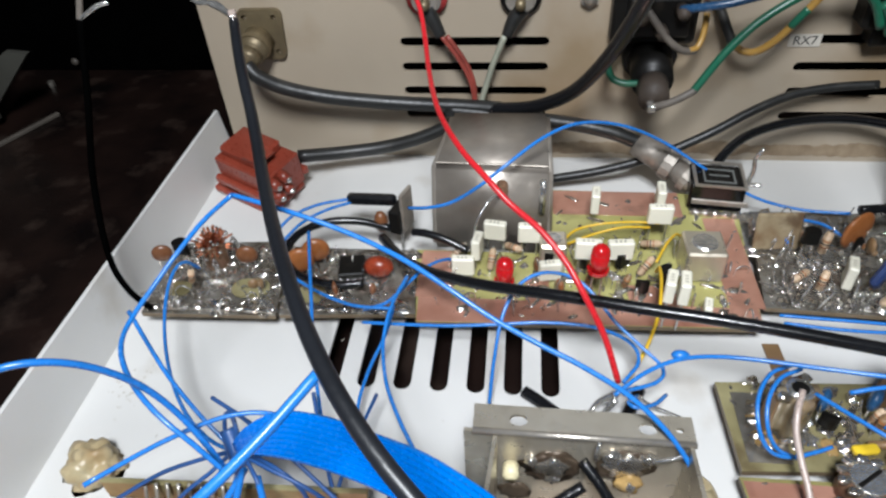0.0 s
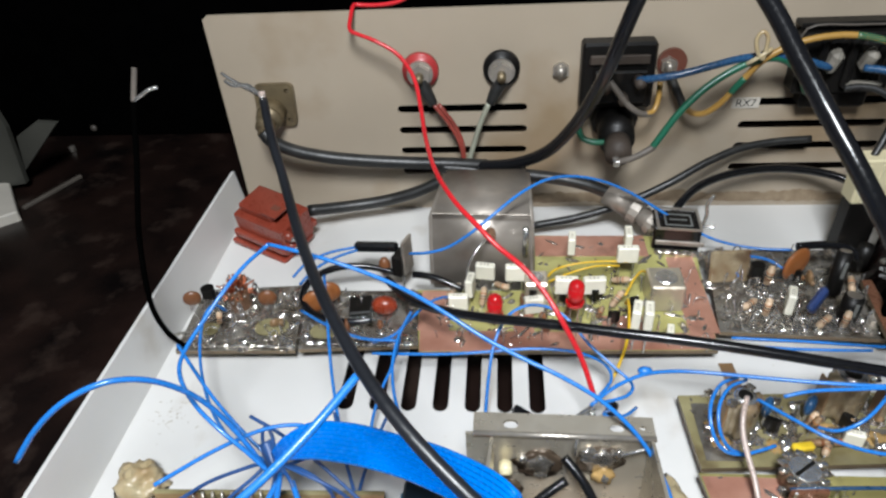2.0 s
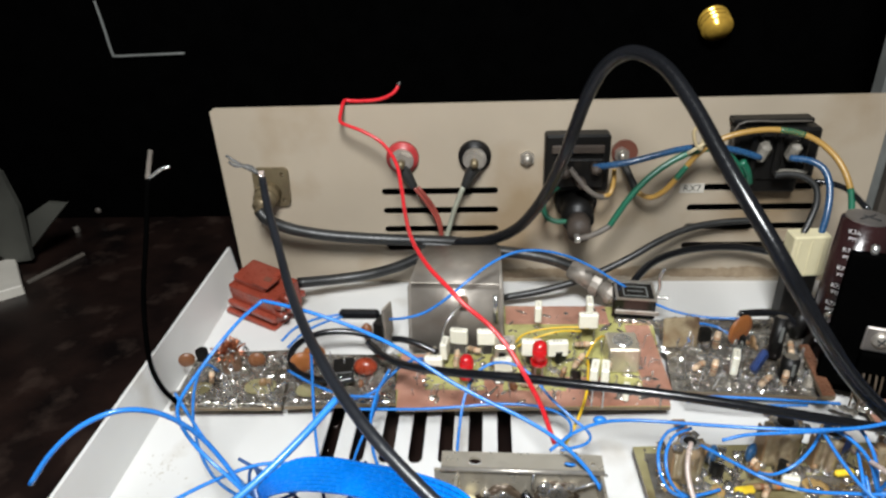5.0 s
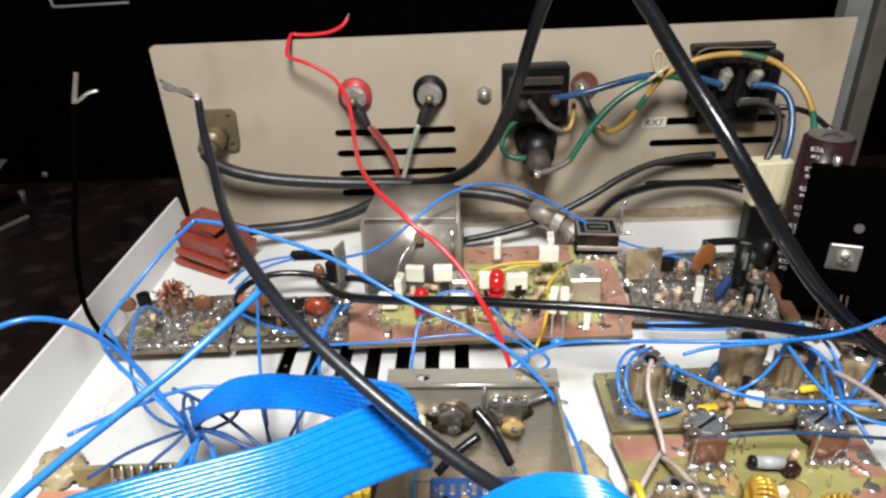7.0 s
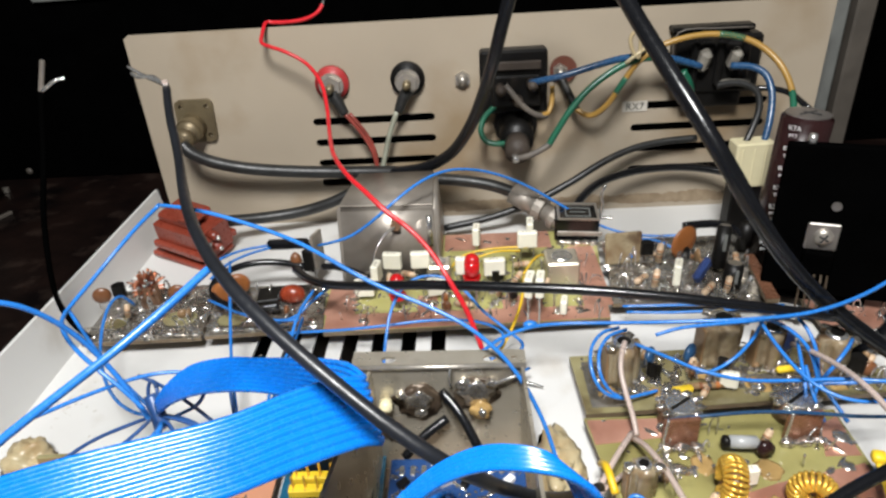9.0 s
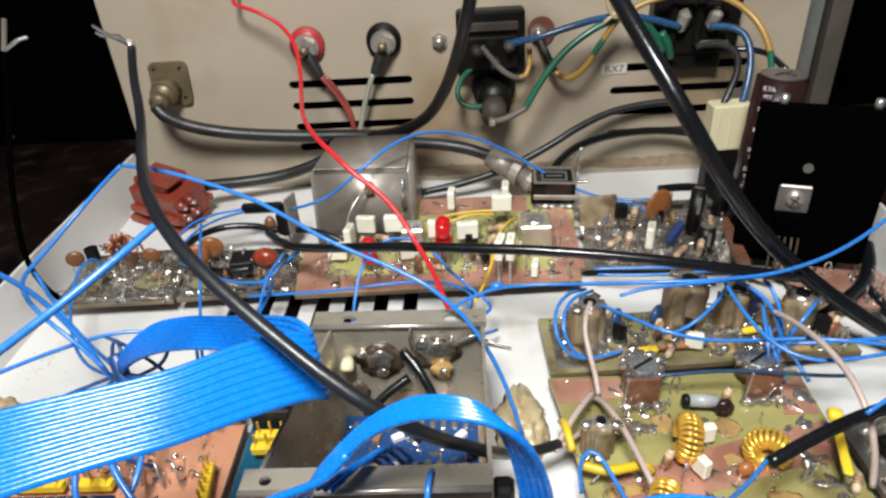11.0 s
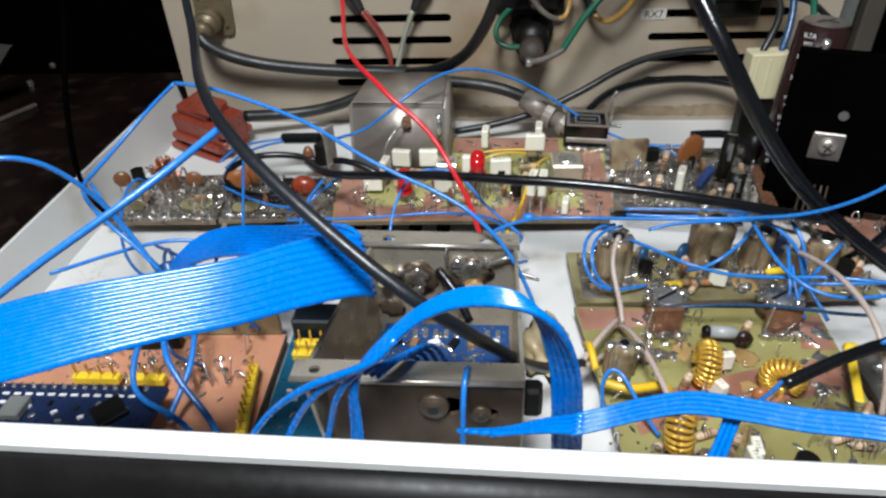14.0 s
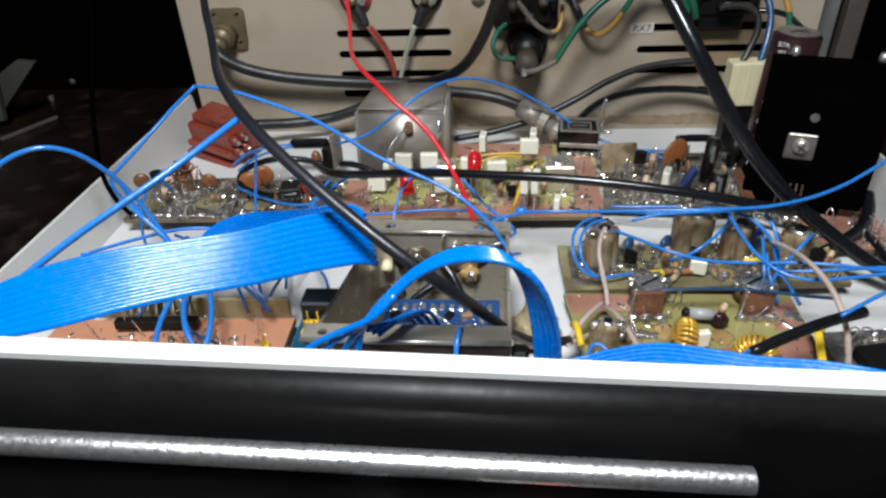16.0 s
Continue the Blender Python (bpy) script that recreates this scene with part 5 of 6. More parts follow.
wire("coaxial_cable", [(90, -11, 27), (109, -12, 26), (124, -16, 26), (139, -19, 26), (150, -20, 24), (159, -21, 20)], 2.5, "dusty", "dusty black coaxial cable to the silver plug", "cable", seg=12)
wire("coaxial_cable", [(34, -22, 13), (51, -14, 10), (66, -12, 11), (80, -12, 15), (91, -10, 20), (101, -8, 25), (110, -9, 27)], 2.5, "dusty", "dusty black cable from the red plug", "cable", seg=12)
wire("sleeved_wire", [(128, -24, 6), (148, -22, 8), (168, -19, 14), (184, -18, 22), (197, -12, 29), (210, -8, 33), (224, -6, 34.5), (238, -6, 35)], 1.6, "dusty", "grey-black wire across the rear panel", group="rear wires")
wire("sleeved_wire", [(180, -34, 12), (186, -25, 19), (194, -18, 22), (211, -9, 23.5), (232, -7, 23), (252, -8, 21), (262, -20, 18)], 1.7, "rubber", "black wire along the lowest cooling slot", group="rear wires")
wire("coaxial_cable", [(76, -74, 18), (83, -86, 20), (92, -95, 24), (101, -101, 27), (113, -108, 31), (125, -111, 33), (137, -114, 34), (150, -118, 35), (162, -120, 36), (174, -123, 36), (186, -125, 36), (202, -128, 35), (220, -130, 33), (238, -128, 28)], 1.5, "rubber", "black coaxial lead stretched across the boards", "cable", seg=12)
wire("coaxial_cable", [(76, -62, 12), (66, -60, 14), (55, -62, 15), (46, -68, 15), (44, -78, 14), (48, -86, 13), (58, -89, 12), (66, -90, 12), (72, -88, 12)], 1.3, "rubber", "black coaxial lead curled round the oscillator board", "cable", seg=10)
al = thing("aerial_lead", "thin black lead standing up with a stripped white core", "wire", (8, -100, 8))
part("jacket", tube([(9, -99, 9), (5, -99.5, 17), (2, -97, 28), (1.5, -89, 48), (3.5, -80, 68), (6.2, -74, 87)], 0.9, 8), "dark", al, "", True)
part("core", cyl((6.2, -74, 87), (8, -70.6, 96), 0.8, seg=8), "grey_wire", al)
part("braid", tube([(6.2, -74, 87), (9, -74, 88.6), (11.5, -73, 90), (14, -72, 90.4)], 0.6, 6), "tin", al, "", True)

wire("red_wire", [(84, 2, 96.5), (82, 1, 94), (78, 0.5, 92), (73, 0.5, 91), (67, 0.8, 90.7), (62.5, 1, 90.9), (60.8, 0.5, 91.2), (60.2, -2, 90.6), (59.8, -6, 88), (59.8, -9.5, 86), (61, -11.5, 85), (64, -12.5, 84), (70, -14, 82), (78, -16, 77.5), (84, -22, 71), (87, -32, 64), (90, -48, 60), (95, -70, 60), (102, -88, 60), (109, -98, 58), (115, -103, 54), (122, -106, 49), (128, -111, 44), (133, -117, 38), (138, -121, 29), (142, -125, 18)], 0.78, "red", "red wire bent over the rear panel and down to the boards", seg=10, smoothing=0)
part("core", cyl((84, 2, 96.5), (84.6, 2.4, 98.2), 0.45, seg=6), "tin", bpy.data.objects["red_wire"])

BW = "thin blue hook-up wire draped over the boards"
G = "blue hook-up wires"
wire("blue_wire", [(56, -118, 66), (64, -122, 67), (72, -124, 66), (81, -125, 63), (88, -127, 61), (96, -131, 60), (104, -135, 57), (112, -139, 53), (121, -142, 50), (131, -145, 47), (140, -149, 44), (149, -153, 36), (156, -158, 24), (160, -163, 8)], 0.55, "blue", BW, group=G)
wire("blue_wire", [(56, -118, 66), (48, -118, 60), (43, -124, 55), (39, -132, 51), (36, -139, 48), (37, -145, 49), (41, -152, 50), (47, -158, 49), (53, -162, 46), (58, -163, 42), (63, -165, 36)], 0.55, "blue", BW, group=G)
wire("blue_wire", [(19, -178, 56), (24, -175, 63), (30, -172, 68), (38, -168, 70), (43, -165, 67), (47, -161, 60), (50, -158, 52), (54, -158, 43), (58, -160, 36), (62, -163, 31)], 0.65, "blue", "blue hook-up wire arching over the case edge", group=G)
wire("blue_wire", [(44, -214, 52), (54, -208, 59), (64, -201, 65), (71, -195, 68), (79, -189, 72), (85, -182, 75), (91, -173, 78)], 0.8, "blue", "light blue hook-up wire held taut above the boards", group=G)
wire("blue_wire", [(57, -84, 28), (59, -92, 27), (61, -102, 21), (63, -111, 17), (66, -123, 15), (72, -140, 11)], 0.5, "blue", BW, group=G)
wire("blue_wire", [(83, -64, 22), (90, -69, 26), (97, -69, 27), (105, -68, 33), (114, -65, 40), (123, -57, 44), (132, -48, 44), (143, -40, 40), (155, -33, 33), (166, -30, 26), (176, -31, 19), (187, -35, 13), (199, -39, 8), (211, -43, 8), (224, -46, 10)], 0.55, "blue", "thin blue hook-up wire arched over the smoky cover", group=G)
wire("blue_wire", [(140, -132, 22), (147, -126, 24), (156, -121, 24), (165, -120, 23), (174, -121, 24), (185, -125, 26), (200, -129, 29), (215, -132, 31), (232, -131, 31), (250, -124, 32), (268, -114, 38), (282, -108, 48)], 0.55, "blue", "thin blue hook-up wire with a knot", group=G)
part("knot", ball((156, -121, 24), (2.2, 1.4, 1.3)), "blue", bpy.data.objects["blue_wire.006"], "", True)


# ---- flat cables ----
fc = thing("flat_cable", "wide bright blue flat ribbon cable folded back over itself", "ribbon cable", (90, -190, 40))
part("ribbon", sweep_ribbon(
    [(59.0, -154.0, 28.0), (63.0, -153.0, 33.0), (71.0, -153.0, 39.0), (82.0, -157.0, 44.0), (92.0, -162.0, 47.5), (102.0, -168.0, 52.0), (110.0, -175.0, 57.0), (116.0, -181.0, 60.5), (119.0, -185.0, 60.8), (115.0, -188.0, 63.0), (107.7, -193.2, 64.5), (98.8, -199.6, 65.3), (87.8, -204.3, 65.9), (76.0, -208.9, 66.4), (64.3, -212.7, 65.2), (53.2, -215.9, 61.7), (46, -216, 56), (40, -215, 45), (37, -214, 30), (36, -213, 8)],
    [(60.0, -156.0, 26.0), (66.0, -159.0, 32.0), (75.0, -163.0, 38.0), (86.0, -168.0, 43.0), (96.0, -173.0, 46.5), (106.0, -179.0, 49.0), (113.0, -185.0, 52.0), (119.0, -191.0, 54.0), (123.0, -195.0, 53.5), (120.0, -198.0, 56.0), (111.7, -204.3, 58.4), (102.9, -210.9, 60.1), (93.1, -215.9, 61.2), (82.5, -220.9, 61.5), (71.1, -225.2, 60.6), (59.1, -226.4, 58.1), (51, -226, 53), (44, -225, 43), (39, -224, 29), (38, -223, 8)], 9, 1.35), "ribbon", fc, "", True)
fc2 = thing("flat_cable", "narrow bright blue ribbon cable arching over the tinplate box", "ribbon cable", (145, -210, 40))
arch = [(124, -212, 53), (129, -211, 58.5), (134, -211, 63.5), (140, -212, 67.5), (146, -214, 69.5), (151, -215, 68.5), (154.5, -215, 63.5), (157, -214, 54), (158.2, -213, 43), (159, -212, 31), (160, -211, 16), (160.5, -211, 6)]
wid = [(0.8, -1.8, 1.6), (0.8, -2.2, 1.2), (0.6, -2.5, 1), (0.4, -2.7, 0.6), (0.8, -2.7, 0.4), (1.5, -2.4, 0.2), (2.1, -1.8, 0.2), (2.5, -1.0, 0.2), (2.7, -0.3, 0), (2.8, 0, 0), (2.9, 0, 0), (2.9, 0, 0)]
part("ribbon", sweep_ribbon([Vector(p) + Vector(w) for p, w in zip(arch, wid)], [Vector(p) - Vector(w) for p, w in zip(arch, wid)], 5, 1.25), "ribbon", fc2, "", True)
for k, (p, e) in enumerate((((99, -209, 30), (88, -214, 9)), ((106, -209.5, 30), (97, -216, 9)), ((113.5, -210, 29), (106, -216, 8)), ((119, -210, 30), (116, -214, 8)), ((121, -212, 34), (120, -216, 8)))):
    q = Vector(arch[0]) + Vector(wid[0]) * (0.85 - 0.42 * k)
    part("core", tube([Vector(arch[1]) + Vector(wid[1]) * (0.85 - 0.42 * k), q, q.lerp(Vector(p), 0.5) + Vector((-1, 0, 2.5)), p, e], 0.7, 8), "ribbon", fc2, "", True)
for k in range(4):
    part("core", tube([(122 + k, -211 + 0.5 * k, 50 - k), (126 + 1.3 * k, -206 + k, 47), (130 + 1.2 * k, -199 + k, 42), (131 + 1.5 * k, -194 + k, 33)], 0.5, 8), "ribbon", fc2, "", True)
wire("blue_wire", [(140, -213, 20), (140, -212, 33), (140, -209.5, 43), (140.5, -206, 46), (141, -200, 42), (141, -196, 33)], 0.55, "blue", "blue wire over the edge of the tinplate box", group="blue hook-up wires")
fc3 = thing("flat_cable", "blue ribbon cable running low along the front", "ribbon cable", (180, -218, 40))
mid = [(158.5, -218, 45.9), (163.5, -217.5, 47.2), (170, -216, 48), (177.5, -215, 48.6), (186, -216, 48.4), (194.5, -218, 48.6), (204, -220, 49.6), (212, -223, 50.6), (222, -226, 50), (234, -227, 44)]
part("ribbon", sweep_ribbon([Vector(p) + Vector((0.3, 1.3, 1.4)) for p in mid], [Vector(p) - Vector((0.3, 1.3, 1.4)) for p in mid], 5, 1.1), "ribbon", fc3, "", True)
for k in range(4):
    part("core", tube([(160, -219 + 0.5 * k, 45.4 + 0.7 * k), (155, -217 + 0.8 * k, 43), (150 - k, -215 + k, 40 - k), (145 - 2 * k, -214 + k, 38 - k)], 0.5, 8), "ribbon", fc3, "", True)
for k in range(3):
    part("core", tube([(184 + k, -215, 46.5), (182 + k, -218, 41), (178 + 2 * k, -222, 30), (177 + 3 * k, -221, 9)], 0.5, 8), "ribbon", fc3, "", True)

# ---- mains wiring on the rear panel ----
MW = "mains wiring"
wire("mains_wire", [(166, -15, 65), (171, -18, 67), (179, -20, 68), (190, -20, 72), (201, -18, 74), (211, -16, 74), (222, -15, 72), (233, -15, 68)], 1.35, "teal", "blue mains wire from inlet to switch", group=MW, seg=10)
wire("mains_wire", [(159, -29, 38.5), (163, -27.5, 38.5), (168, -26, 39.5), (173, -24, 42)], 1.3, "grey_wire", "grey sleeved wire end at the fuse holder", group=MW, seg=10)
wire("mains_wire", [(172.5, -24, 41.5), (176, -23, 47), (180, -22, 54), (188, -20, 64), (199, -18, 70), (206, -18, 73), (214, -16, 74), (224, -14, 68), (228, -13, 58)], 1.35, "green", "green mains wire from the fuse holder", group=MW, seg=10)
wire("mains_wire", [(158, -18, 42), (152, -17, 40), (147, -16, 41), (144.5, -14, 46), (147, -11, 51), (152, -11, 55)], 1.2, "green", "short green wire beside the fuse holder", group=MW, seg=10)
EARTH = [(186, -8, 51), (189, -10, 48.5), (193, -12, 48.5), (198, -14, 54), (203, -16, 64), (207, -18, 74), (218, -18, 80), (235, -18, 82), (249, -20, 80), (258, -26, 72), (261, -34, 64), (259, -44, 56), (255, -50, 48)]
earth = wire("mains_wire", EARTH, 1.2, "ochre", "yellow earth wire arching over the switch", group=MW, seg=10)
wire("mains_wire", [(156, -16, 65), (159, -18, 62), (163, -17, 55), (169, -16, 51), (173, -14, 51)], 1.2, "grey_wire", "grey sleeved inlet wire", group=MW, seg=10)
wire("mains_wire", [(171, -15, 51.5), (174, -14, 51), (175.5, -12, 55), (175.5, -10, 62)], 1.0, "ochre", "short yellow sleeved joint", group=MW, seg=10)
wire("mains_wire", [(244, -16, 68), (251, -20, 69), (255, -24, 67), (257, -28, 61), (254.5, -35, 52), (252.3, -37.6, 44)], 1.35, "teal", "blue wire from switch to white connector", group=MW, seg=10)
wire("mains_wire", [(240, -15, 60), (244, -17, 62), (249, -20, 62), (253, -26, 61), (252, -31, 55), (247.5, -36, 49), (245.2, -37.8, 44)], 1.25, "dusty", "dark grey wire from switch to white connector", group=MW, seg=10)
wire("mains_wire", [(252, -24, 61), (257, -25, 61), (262, -32, 62), (261, -48, 60)], 1.1, "rubber", "black wire to the supply capacitor", group=MW, seg=10)
run = glide(calm(EARTH, 1), 6)
for u, v in ((0.60, 0.64), (0.84, 0.91), (0.30, 0.33)):
    seg_ = run[int(u * len(run)):int(v * len(run)) + 2]
    part("green_stripe", tube(seg_, 1.24, 10, 2), "green", earth, "green stripe of the sleeve", True)
ct = thing("cable_tie", "translucent yellowed tie round the mains wires", "cable tie", (206, -18, 74))
part("band", tube([(206 + 3.6 * math.cos(a), -18 + 3.4 * math.sin(a), 74 + 3.2 * math.cos(a + 0.6)) for a in (2 * math.pi * k / 9 for k in range(10))], 0.8, 6), "glue", ct, "", True)
part("tail", tube([(206.5, -21, 74), (204, -21.5, 77), (202.8, -21.5, 81.5), (204.4, -21.5, 84), (206.4, -21.5, 82), (206.8, -21.2, 77), (206.6, -21, 74)], 0.75, 6, 4), "glue", ct, "standing loop of the tie", True)
for dx, m in ((0, "dullred"), (2.0, "dullred")):
    wire("terminal_wire", [(89 + dx, -8, 54), (96 + dx, -9, 45), (100 + dx * 0.5, -9, 37), (100.5, -9.5, 28)], 0.85, m, "thin red wire from the red binding post", group="terminal wires")
wire("terminal_wire", [(111, -8, 54), (106.5, -8, 44), (104.5, -8.5, 35), (102, -9.5, 27)], 1.1, "greengrey", "pale grey wire from the black binding post", group="terminal wires")

# ---- more hook-up wires ----
for pts in (
    [(40, -69, 15), (43, -64, 18), (51, -57, 18), (61, -54, 17.5)],
    [(43, -72, 14), (47, -66, 17), (54, -60, 17.5), (62, -55, 17)],
    [(111, -123, 4), (112, -117, 14), (113, -107, 22), (117, -101, 26), (122, -98, 28), (128, -97, 28), (134, -99, 26), (138, -101, 24), (141, -107, 20), (150, -113, 16), (156, -117, 14), (154, -122, 14), (144, -126, 16)],
    [(74, -102, 10), (84, -104, 12), (100, -104, 12), (111, -104, 13), (125, -102, 14), (140, -103, 14), (148, -108, 14), (151, -115, 14), (144, -122, 14)],
    [(74, -99, 12), (82, -100, 14), (86, -93, 18), (91, -88, 20), (98, -76, 14), (99, -75, 9)],
    [(87, -95, 22), (83, -104, 20), (82, -113, 16), (84, -125, 12), (90, -136, 12), (96, -145, 14), (98, -152, 14)],
    [(83, -99, 14), (83, -108, 12), (78, -116, 8), (76, -128, 6), (80, -140, 6)],
    [(19, -84, 12), (18, -88, 21), (17, -94, 20), (18, -104, 18), (23, -117, 16), (31, -131, 16), (40, -142, 18), (50, -150, 20), (57, -153, 23)],
    [(47, -86, 14), (60, -95, 14), (71, -101, 14), (82, -100, 14)],
    [(182, -120, 21), (176, -122, 22), (171, -130, 22), (171, -137, 18), (174, -139, 12), (180, -138, 9), (187, -135, 9), (191, -133, 8)],
    [(184, -121, 21), (178, -123, 21.5), (173.5, -130, 21), (173.5, -136, 17), (176, -137.5, 11), (182, -136.5, 8)],
    [(185, -128, 21), (191, -136, 23), (198, -143, 23), (208, -146, 21), (223, -144, 20), (234, -146, 22), (242, -150, 24), (252, -153, 24), (266, -152, 22), (280, -148, 20)],
    [(218, -128, 28), (219, -138, 26), (222, -147, 24), (226, -152, 22), (233, -156, 22), (240, -156, 23), (252, -154, 24), (268, -155, 26), (282, -158, 30)],
    [(189, -132, 27), (194, -131, 29), (207, -132, 30), (221, -131, 30), (236, -128, 30)],
    [(230, -128, 20), (227, -138, 18), (229, -142, 12), (225, -146, 8)],
    [(229, -136, 18), (228, -144, 14), (231, -147, 8)],
    [(222, -122, 22), (218, -128, 21), (211, -133, 18), (205, -134, 14), (203, -128, 10)],
    [(172, -180, 7), (171, -178, 14), (173, -176, 17), (176, -176, 17), (178, -181, 14), (181, -185, 10), (184, -188, 7)],
    [(208, -186, 24), (203, -192, 26), (196, -199, 30), (190, -206, 36), (186, -214, 46)],
    [(230, -179, 29), (240, -174, 32), (254, -168, 34), (270, -160, 33)],
    [(149, -119, 5), (147, -123, 8), (144, -125, 12), (146, -130, 12), (153, -124, 9), (156, -119, 6)],
    [(190, -92, 9), (200, -94, 10), (212, -95, 11), (226, -98, 12), (240, -99, 12)],
    [(191, -94, 8), (203, -97, 9), (216, -98, 10), (229, -100, 12)],
    [(40, -172, 40), (50, -160, 38), (59, -152, 36.5), (69, -150.5, 36), (73, -151, 31), (70, -153, 25), (62, -154, 23)],
    [(28, -129, 40), (41, -143, 34), (50, -149, 30), (57, -153, 25)],
    [(200, -62, 10), (197, -58, 14), (203, -55, 15), (212, -56, 14), (216, -60, 12)],
):
    wire("blue_wire", pts, 0.5, "blue", BW, group=G)
wire("blue_wire", [(188, -150, 13), (197, -151, 15), (212, -150, 16), (225, -152, 16), (236, -152, 14), (246, -150, 12)], 0.5, "teal", "dark blue link wire across the mixer board", group=G)
for pts in (
    [(57, -153, 23), (51, -154, 21), (40, -156, 19), (31, -161, 14)], [(57, -153, 23), (55, -156, 21), (46, -161, 18), (42, -162, 11)], [(59, -154, 23), (61, -160, 22), (57, -162, 12)],
    [(60, -154, 23), (65, -160, 24), (67, -162, 20), (64, -161, 10)], [(60, -153, 23), (69, -158, 26), (75, -160, 24), (75, -160, 12)], [(59, -154, 24), (66, -158, 26), (78, -161, 24), (82, -160, 12)],
    [(58, -153, 24), (60, -152, 30), (57, -148, 32), (54, -147, 29), (55, -151, 24)], [(50, -143, 28), (58, -147, 28), (70, -154, 26), (82, -160, 16)], [(79, -157, 12), (73, -144, 16), (69, -133, 18)], [(78, -157, 10), (79, -145, 12), (83, -128, 12)],
    [(60, -157, 24), (58, -168, 20), (64, -176, 16), (70, -172, 10)],
):
    wire("blue_wire", pts, 0.5, "bluedim", "dull blue hook-up wire fanning out from the bundle", group="fanned wires")
for pts in ([(62, -158, 25), (59, -170, 26), (59, -181, 22), (60, -187, 18), (63, -190, 16.5), (70, -192, 16.5), (76, -196, 16), (81, -199, 14), (85, -206, 9)], [(62, -159, 26), (64, -172, 28), (67, -183, 24), (73, -187, 20), (77, -190, 16), (82, -194, 14), (85, -198, 12), (88, -206, 9)], [(64, -158, 22), (70, -168, 22), (72, -178, 16), (68, -190, 10)]):
    wire("blue_wire", pts, 0.75, "blue", "blue hook-up wire curving over the controller board", group="fanned wires")
KN = Vector((234, -136, 11.5))
for q in ([(232, -133, 22), (227, -128, 25), (221, -124, 26)], [(234, -132, 21), (232, -127, 24), (231, -124, 25)], [(238, -136, 20), (242, -132, 21), (245, -128, 20)], [(236, -139, 10), (237, -143, 8), (238, -146, 6.5)], [(231, -139, 10), (230, -143, 8), (229, -145, 6.8)], [(240, -138, 13), (248, -140, 15), (258, -140, 16), (272, -142, 18)]):
    wire("blue_wire", [KN] + q, 0.55, "blue", "blue wire tail knotted beside the mixer board", group="fanned wires")
bu = thing("wire_bundle", "dark blue wires gathered tightly into a bundle", "wire bundle", (58, -153, 24))
part("wrap", tube([(56, -150, 27), (58, -153, 24), (60, -156, 22)], 2.0, 10), "bluedim", bu, "", True)

for pts, r in (([(158, -79, 12), (158, -80, 18), (157, -91, 19), (155, -103, 18), (152, -109, 14), (145, -120, 9)], 0.5), ([(132, -62, 9), (134, -62, 14), (142, -62, 16), (153, -60, 16), (161, -61, 16)], 0.42), ([(158, -77, 14), (162, -69, 16), (167, -61, 14), (169, -60, 9)], 0.42), ([(133, -64, 9), (140, -66, 15), (150, -63, 17), (158, -62, 15)], 0.4)):
    wire("yellow_wire", pts, r, "yellow", "thin yellow hook-up wire on the receiver board", group="yellow wires")
CL = "pale translucent coaxial core"
wire("pale_wire", [(182, -128, 22), (180, -132, 21), (179, -136, 18), (180, -140, 14), (181, -147, 12), (181, -151, 9)], 0.75, "clear", CL, group="pale wires")
wire("pale_wire", [(180, -152, 9), (181, -157, 13), (183, -168, 16), (185, -178, 16), (187, -187, 13), (191, -193, 8)], 0.75, "clear", CL, group="pale wires")
wire("pale_wire", [(231, -124, 16), (232, -138, 23), (233, -152, 27), (235, -165, 27), (235, -174, 23), (236, -179, 16), (236, -181, 8)], 0.75, "clear", CL, group="pale wires")
wire("pale_wire", [(167, -171, 12), (173, -163, 16), (179, -153, 12)], 0.75, "clear", CL, group="pale wires")
wire("pale_wire", [(167, -172, 12), (172, -167, 11), (176, -162, 8)], 0.6, "clear", CL, group="pale wires")
wire("coaxial_cable", [(208, -187, 24), (217, -183, 26), (228, -179, 28), (237, -176, 28)], 1.4, "rubber", "short black sleeve over blue wires", "cable", seg=10)
wire("coaxial_cable", [(281, -88, 12), (279, -97, 9), (273, -105, 7), (263, -112, 6), (252, -119, 5)], 2.2, "rubber", "black cable curling under the heatsink", "cable", seg=10)
wire("coaxial_cable", [(275, -98, 5), (277, -112, 4), (275, -126, 4), (272, -140, 9)], 2.0, "rubber", "black cable on the case floor", "cable", seg=10)
wire("coaxial_cable", [(219, -58, 20.5), (225, -57, 20.6), (232, -57, 20.4), (238, -56, 19), (243, -57, 13)], 1.5, "rubber", "black sleeved link over the amplifier board", "cable", seg=10)
wire("coaxial_cable", [(84, -66, 14), (88, -67, 15), (95, -69, 14), (102, -71, 11)], 1.3, "rubber", "short black sleeved lead", "cable", seg=10)
tn = thing("stripped_end", "twisted tinned wire ends on the case floor", "wire end", (144, -122, 1))
part("strand", tube([(143, -121, 8), (139, -121, 4), (136, -124, 1)], 1.1, 7, taper=0.5), "tin", tn, "", True)
part("strand", tube([(143, -122, 7), (140, -124, 3), (138, -127, 1)], 0.9, 7, taper=0.4), "tin", tn, "", True)
part("braid", tube([(149, -119, 5), (152, -120, 3), (160, -122, 1)], 0.7, 6, taper=0.4), "tin", tn, "", True)
part("black_sleeve", tube([(150, -116, 4), (146, -124, 2), (144, -129, 2)], 1.7, 10), "rubber", tn, "", True)
wire("sleeve_offcut", [(120, -117, 1.8), (123, -119, 1.8), (129, -124, 1.8)], 1.7, "rubber", "short black sleeve offcut on the case floor", "sleeve")

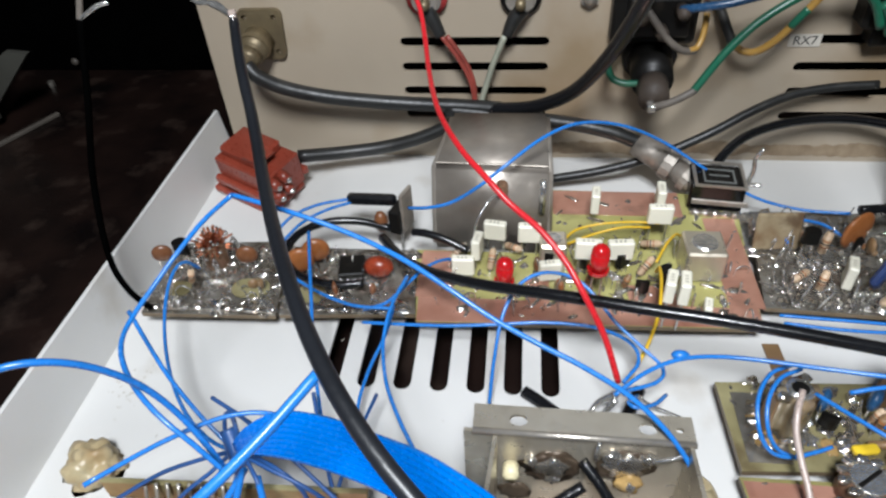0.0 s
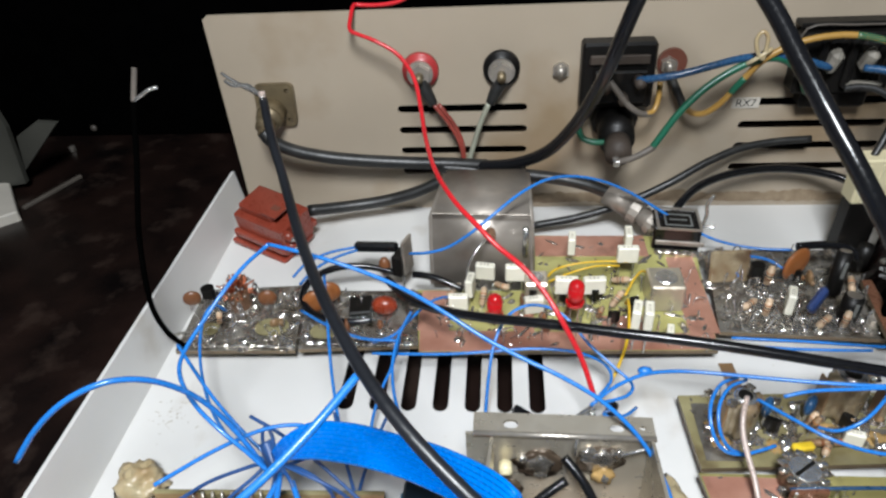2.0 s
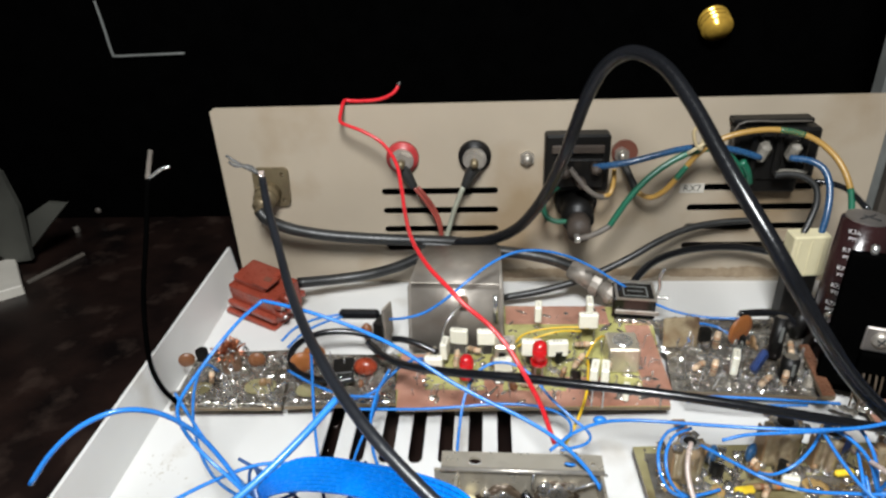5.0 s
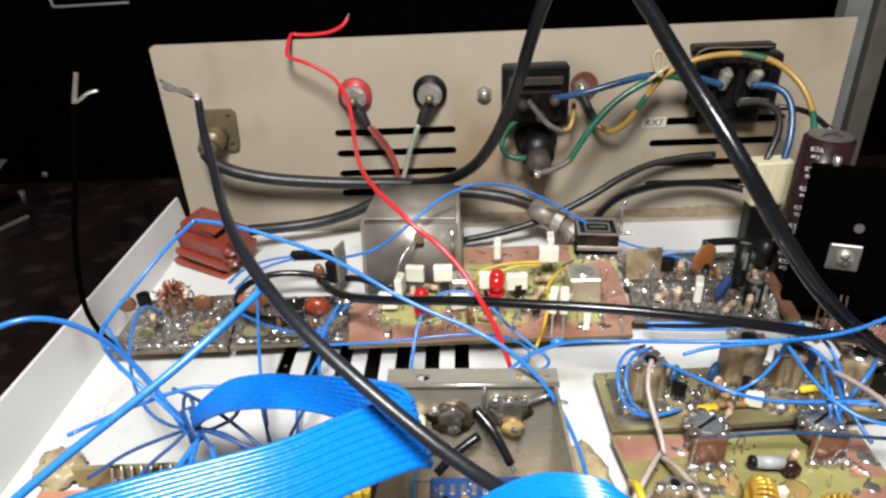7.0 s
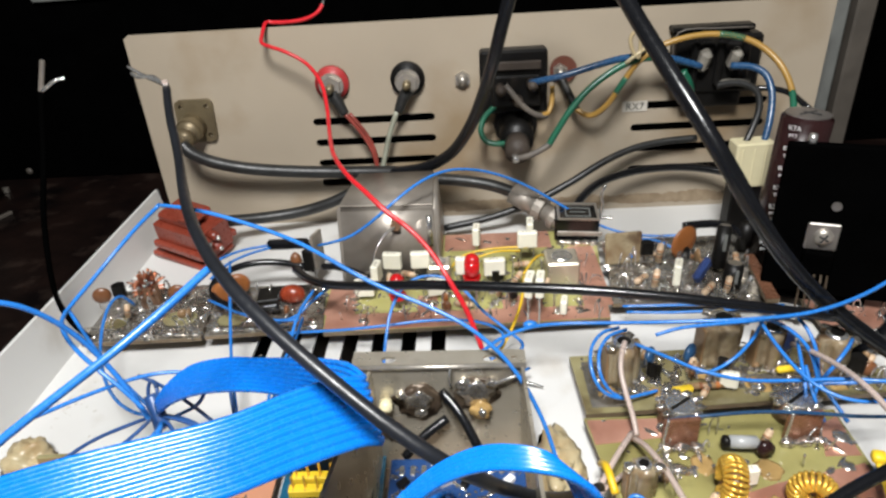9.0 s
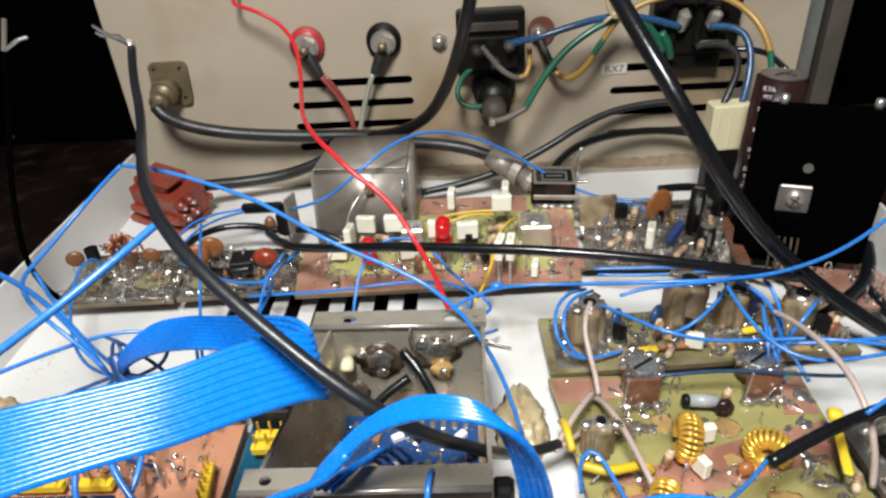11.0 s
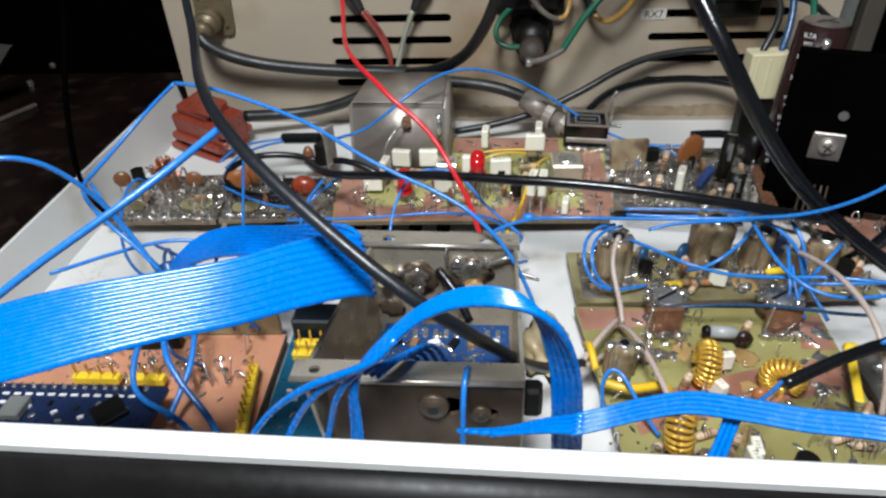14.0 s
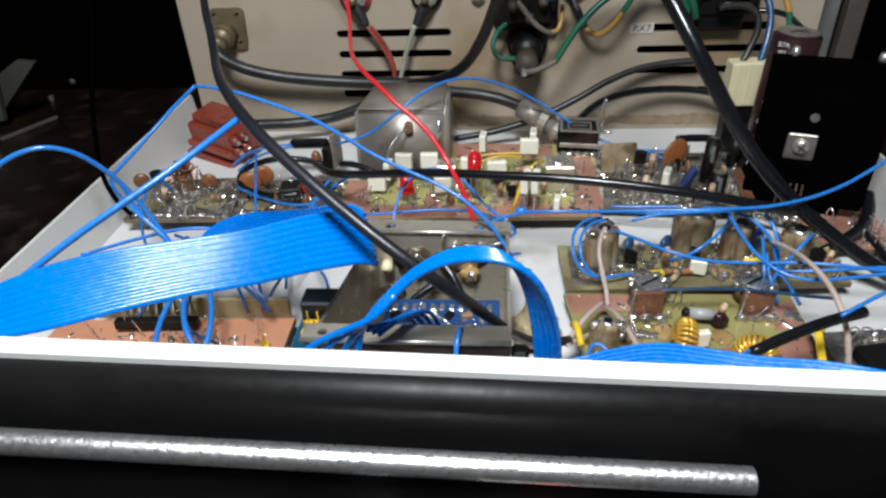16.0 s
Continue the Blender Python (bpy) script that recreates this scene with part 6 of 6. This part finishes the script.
# ---- things beyond the case ----
dv = thing("bracket_stand", "pale grey folded bracket stand on the dark bench", "bracket", (-150, 40, TABLE))
part("arm", sheet([(-168, 62), (-140, 45), (-137, 24), (-141, -9), (-155, -11), (-170, 6)], [], 3, lambda u, v, d: (u, 40 + d, v)), "bracket", dv)
part("brace", sheet([(-123, 25), (-112, 24), (-141, -3), (-137, 17)], [], 3, lambda u, v, d: (u, 44 + d, v)), "bracket", dv)
wb = thing("pale_box", "small white box with a blue edge on the bench", "box", (-158, 14, TABLE))
part("body", box((-158, 14, TABLE + 2), (44, 40, 7), 38, 0.6), "tape", wb)
part("edge_strip", box((-126, 38, TABLE + 1), (36, 2.4, 2), 66, 0.4), "deepgrey", wb, "dark blue-grey edge strip")
fr = thing("steel_upright", "grey steel upright of a rack behind the case", "upright", (300, 30, TABLE))
part("post", box((301, 28, 89), (11, 10, 206), 0, 1), "greybox", fr)
part("inner_post", box((319, 36, 89), (9, 8, 206), 0, 1), "deepgrey", fr)
hk = thing("wall_bracket", "thin bright metal bracket on the black cabinet", "bracket", (-74, 103, 92))
part("rod", tube([(-98, 103.5, 122), (-96.5, 103, 108), (-95, 102, 93), (-93, 102, 91.5), (-80, 102, 91.6), (-52, 102, 92)], 0.8, 8), "greybox", hk, "", True)
lb = thing("brass_terminal", "ribbed brass terminal on the black cabinet", "terminal", (243, 103, 100))
part("body", cyl((243, 104, 102), (243, 92, 98), 7, 6.2, 20, bev=0.5), "gold", lb, "", True)
for k in range(3):
    part("rib", cyl((243, 103 - 3.6 * k, 101.8 - 1.2 * k), (243, 101.6 - 3.6 * k, 101.3 - 1.2 * k), 8.2, seg=20), "gold", lb, "", True)
sw = thing("cabinet_screw", "small round screw on the black cabinet", "screw", (-141, 104, 2))
part("head", ball((-135, 104, -8), (2.2, 1.4, 2.2)), "deepgrey", sw, "", True)
nt = thing("loose_nut", "small bright nut lying on the bench", "nut", (-150, 90, TABLE))
part("nut", cyl((-141, 86, TABLE), (-141, 86, TABLE + 3), 1.9, seg=6), "nickel", nt)
mt = thing("masking_tape", "tan strip of old masking tape on the case floor", "tape", (189, -118, 0))
part("strip", box((189.5, -112, 0.35), (4.5, 34, 0.5), 2, 0.1), "tan", mt)
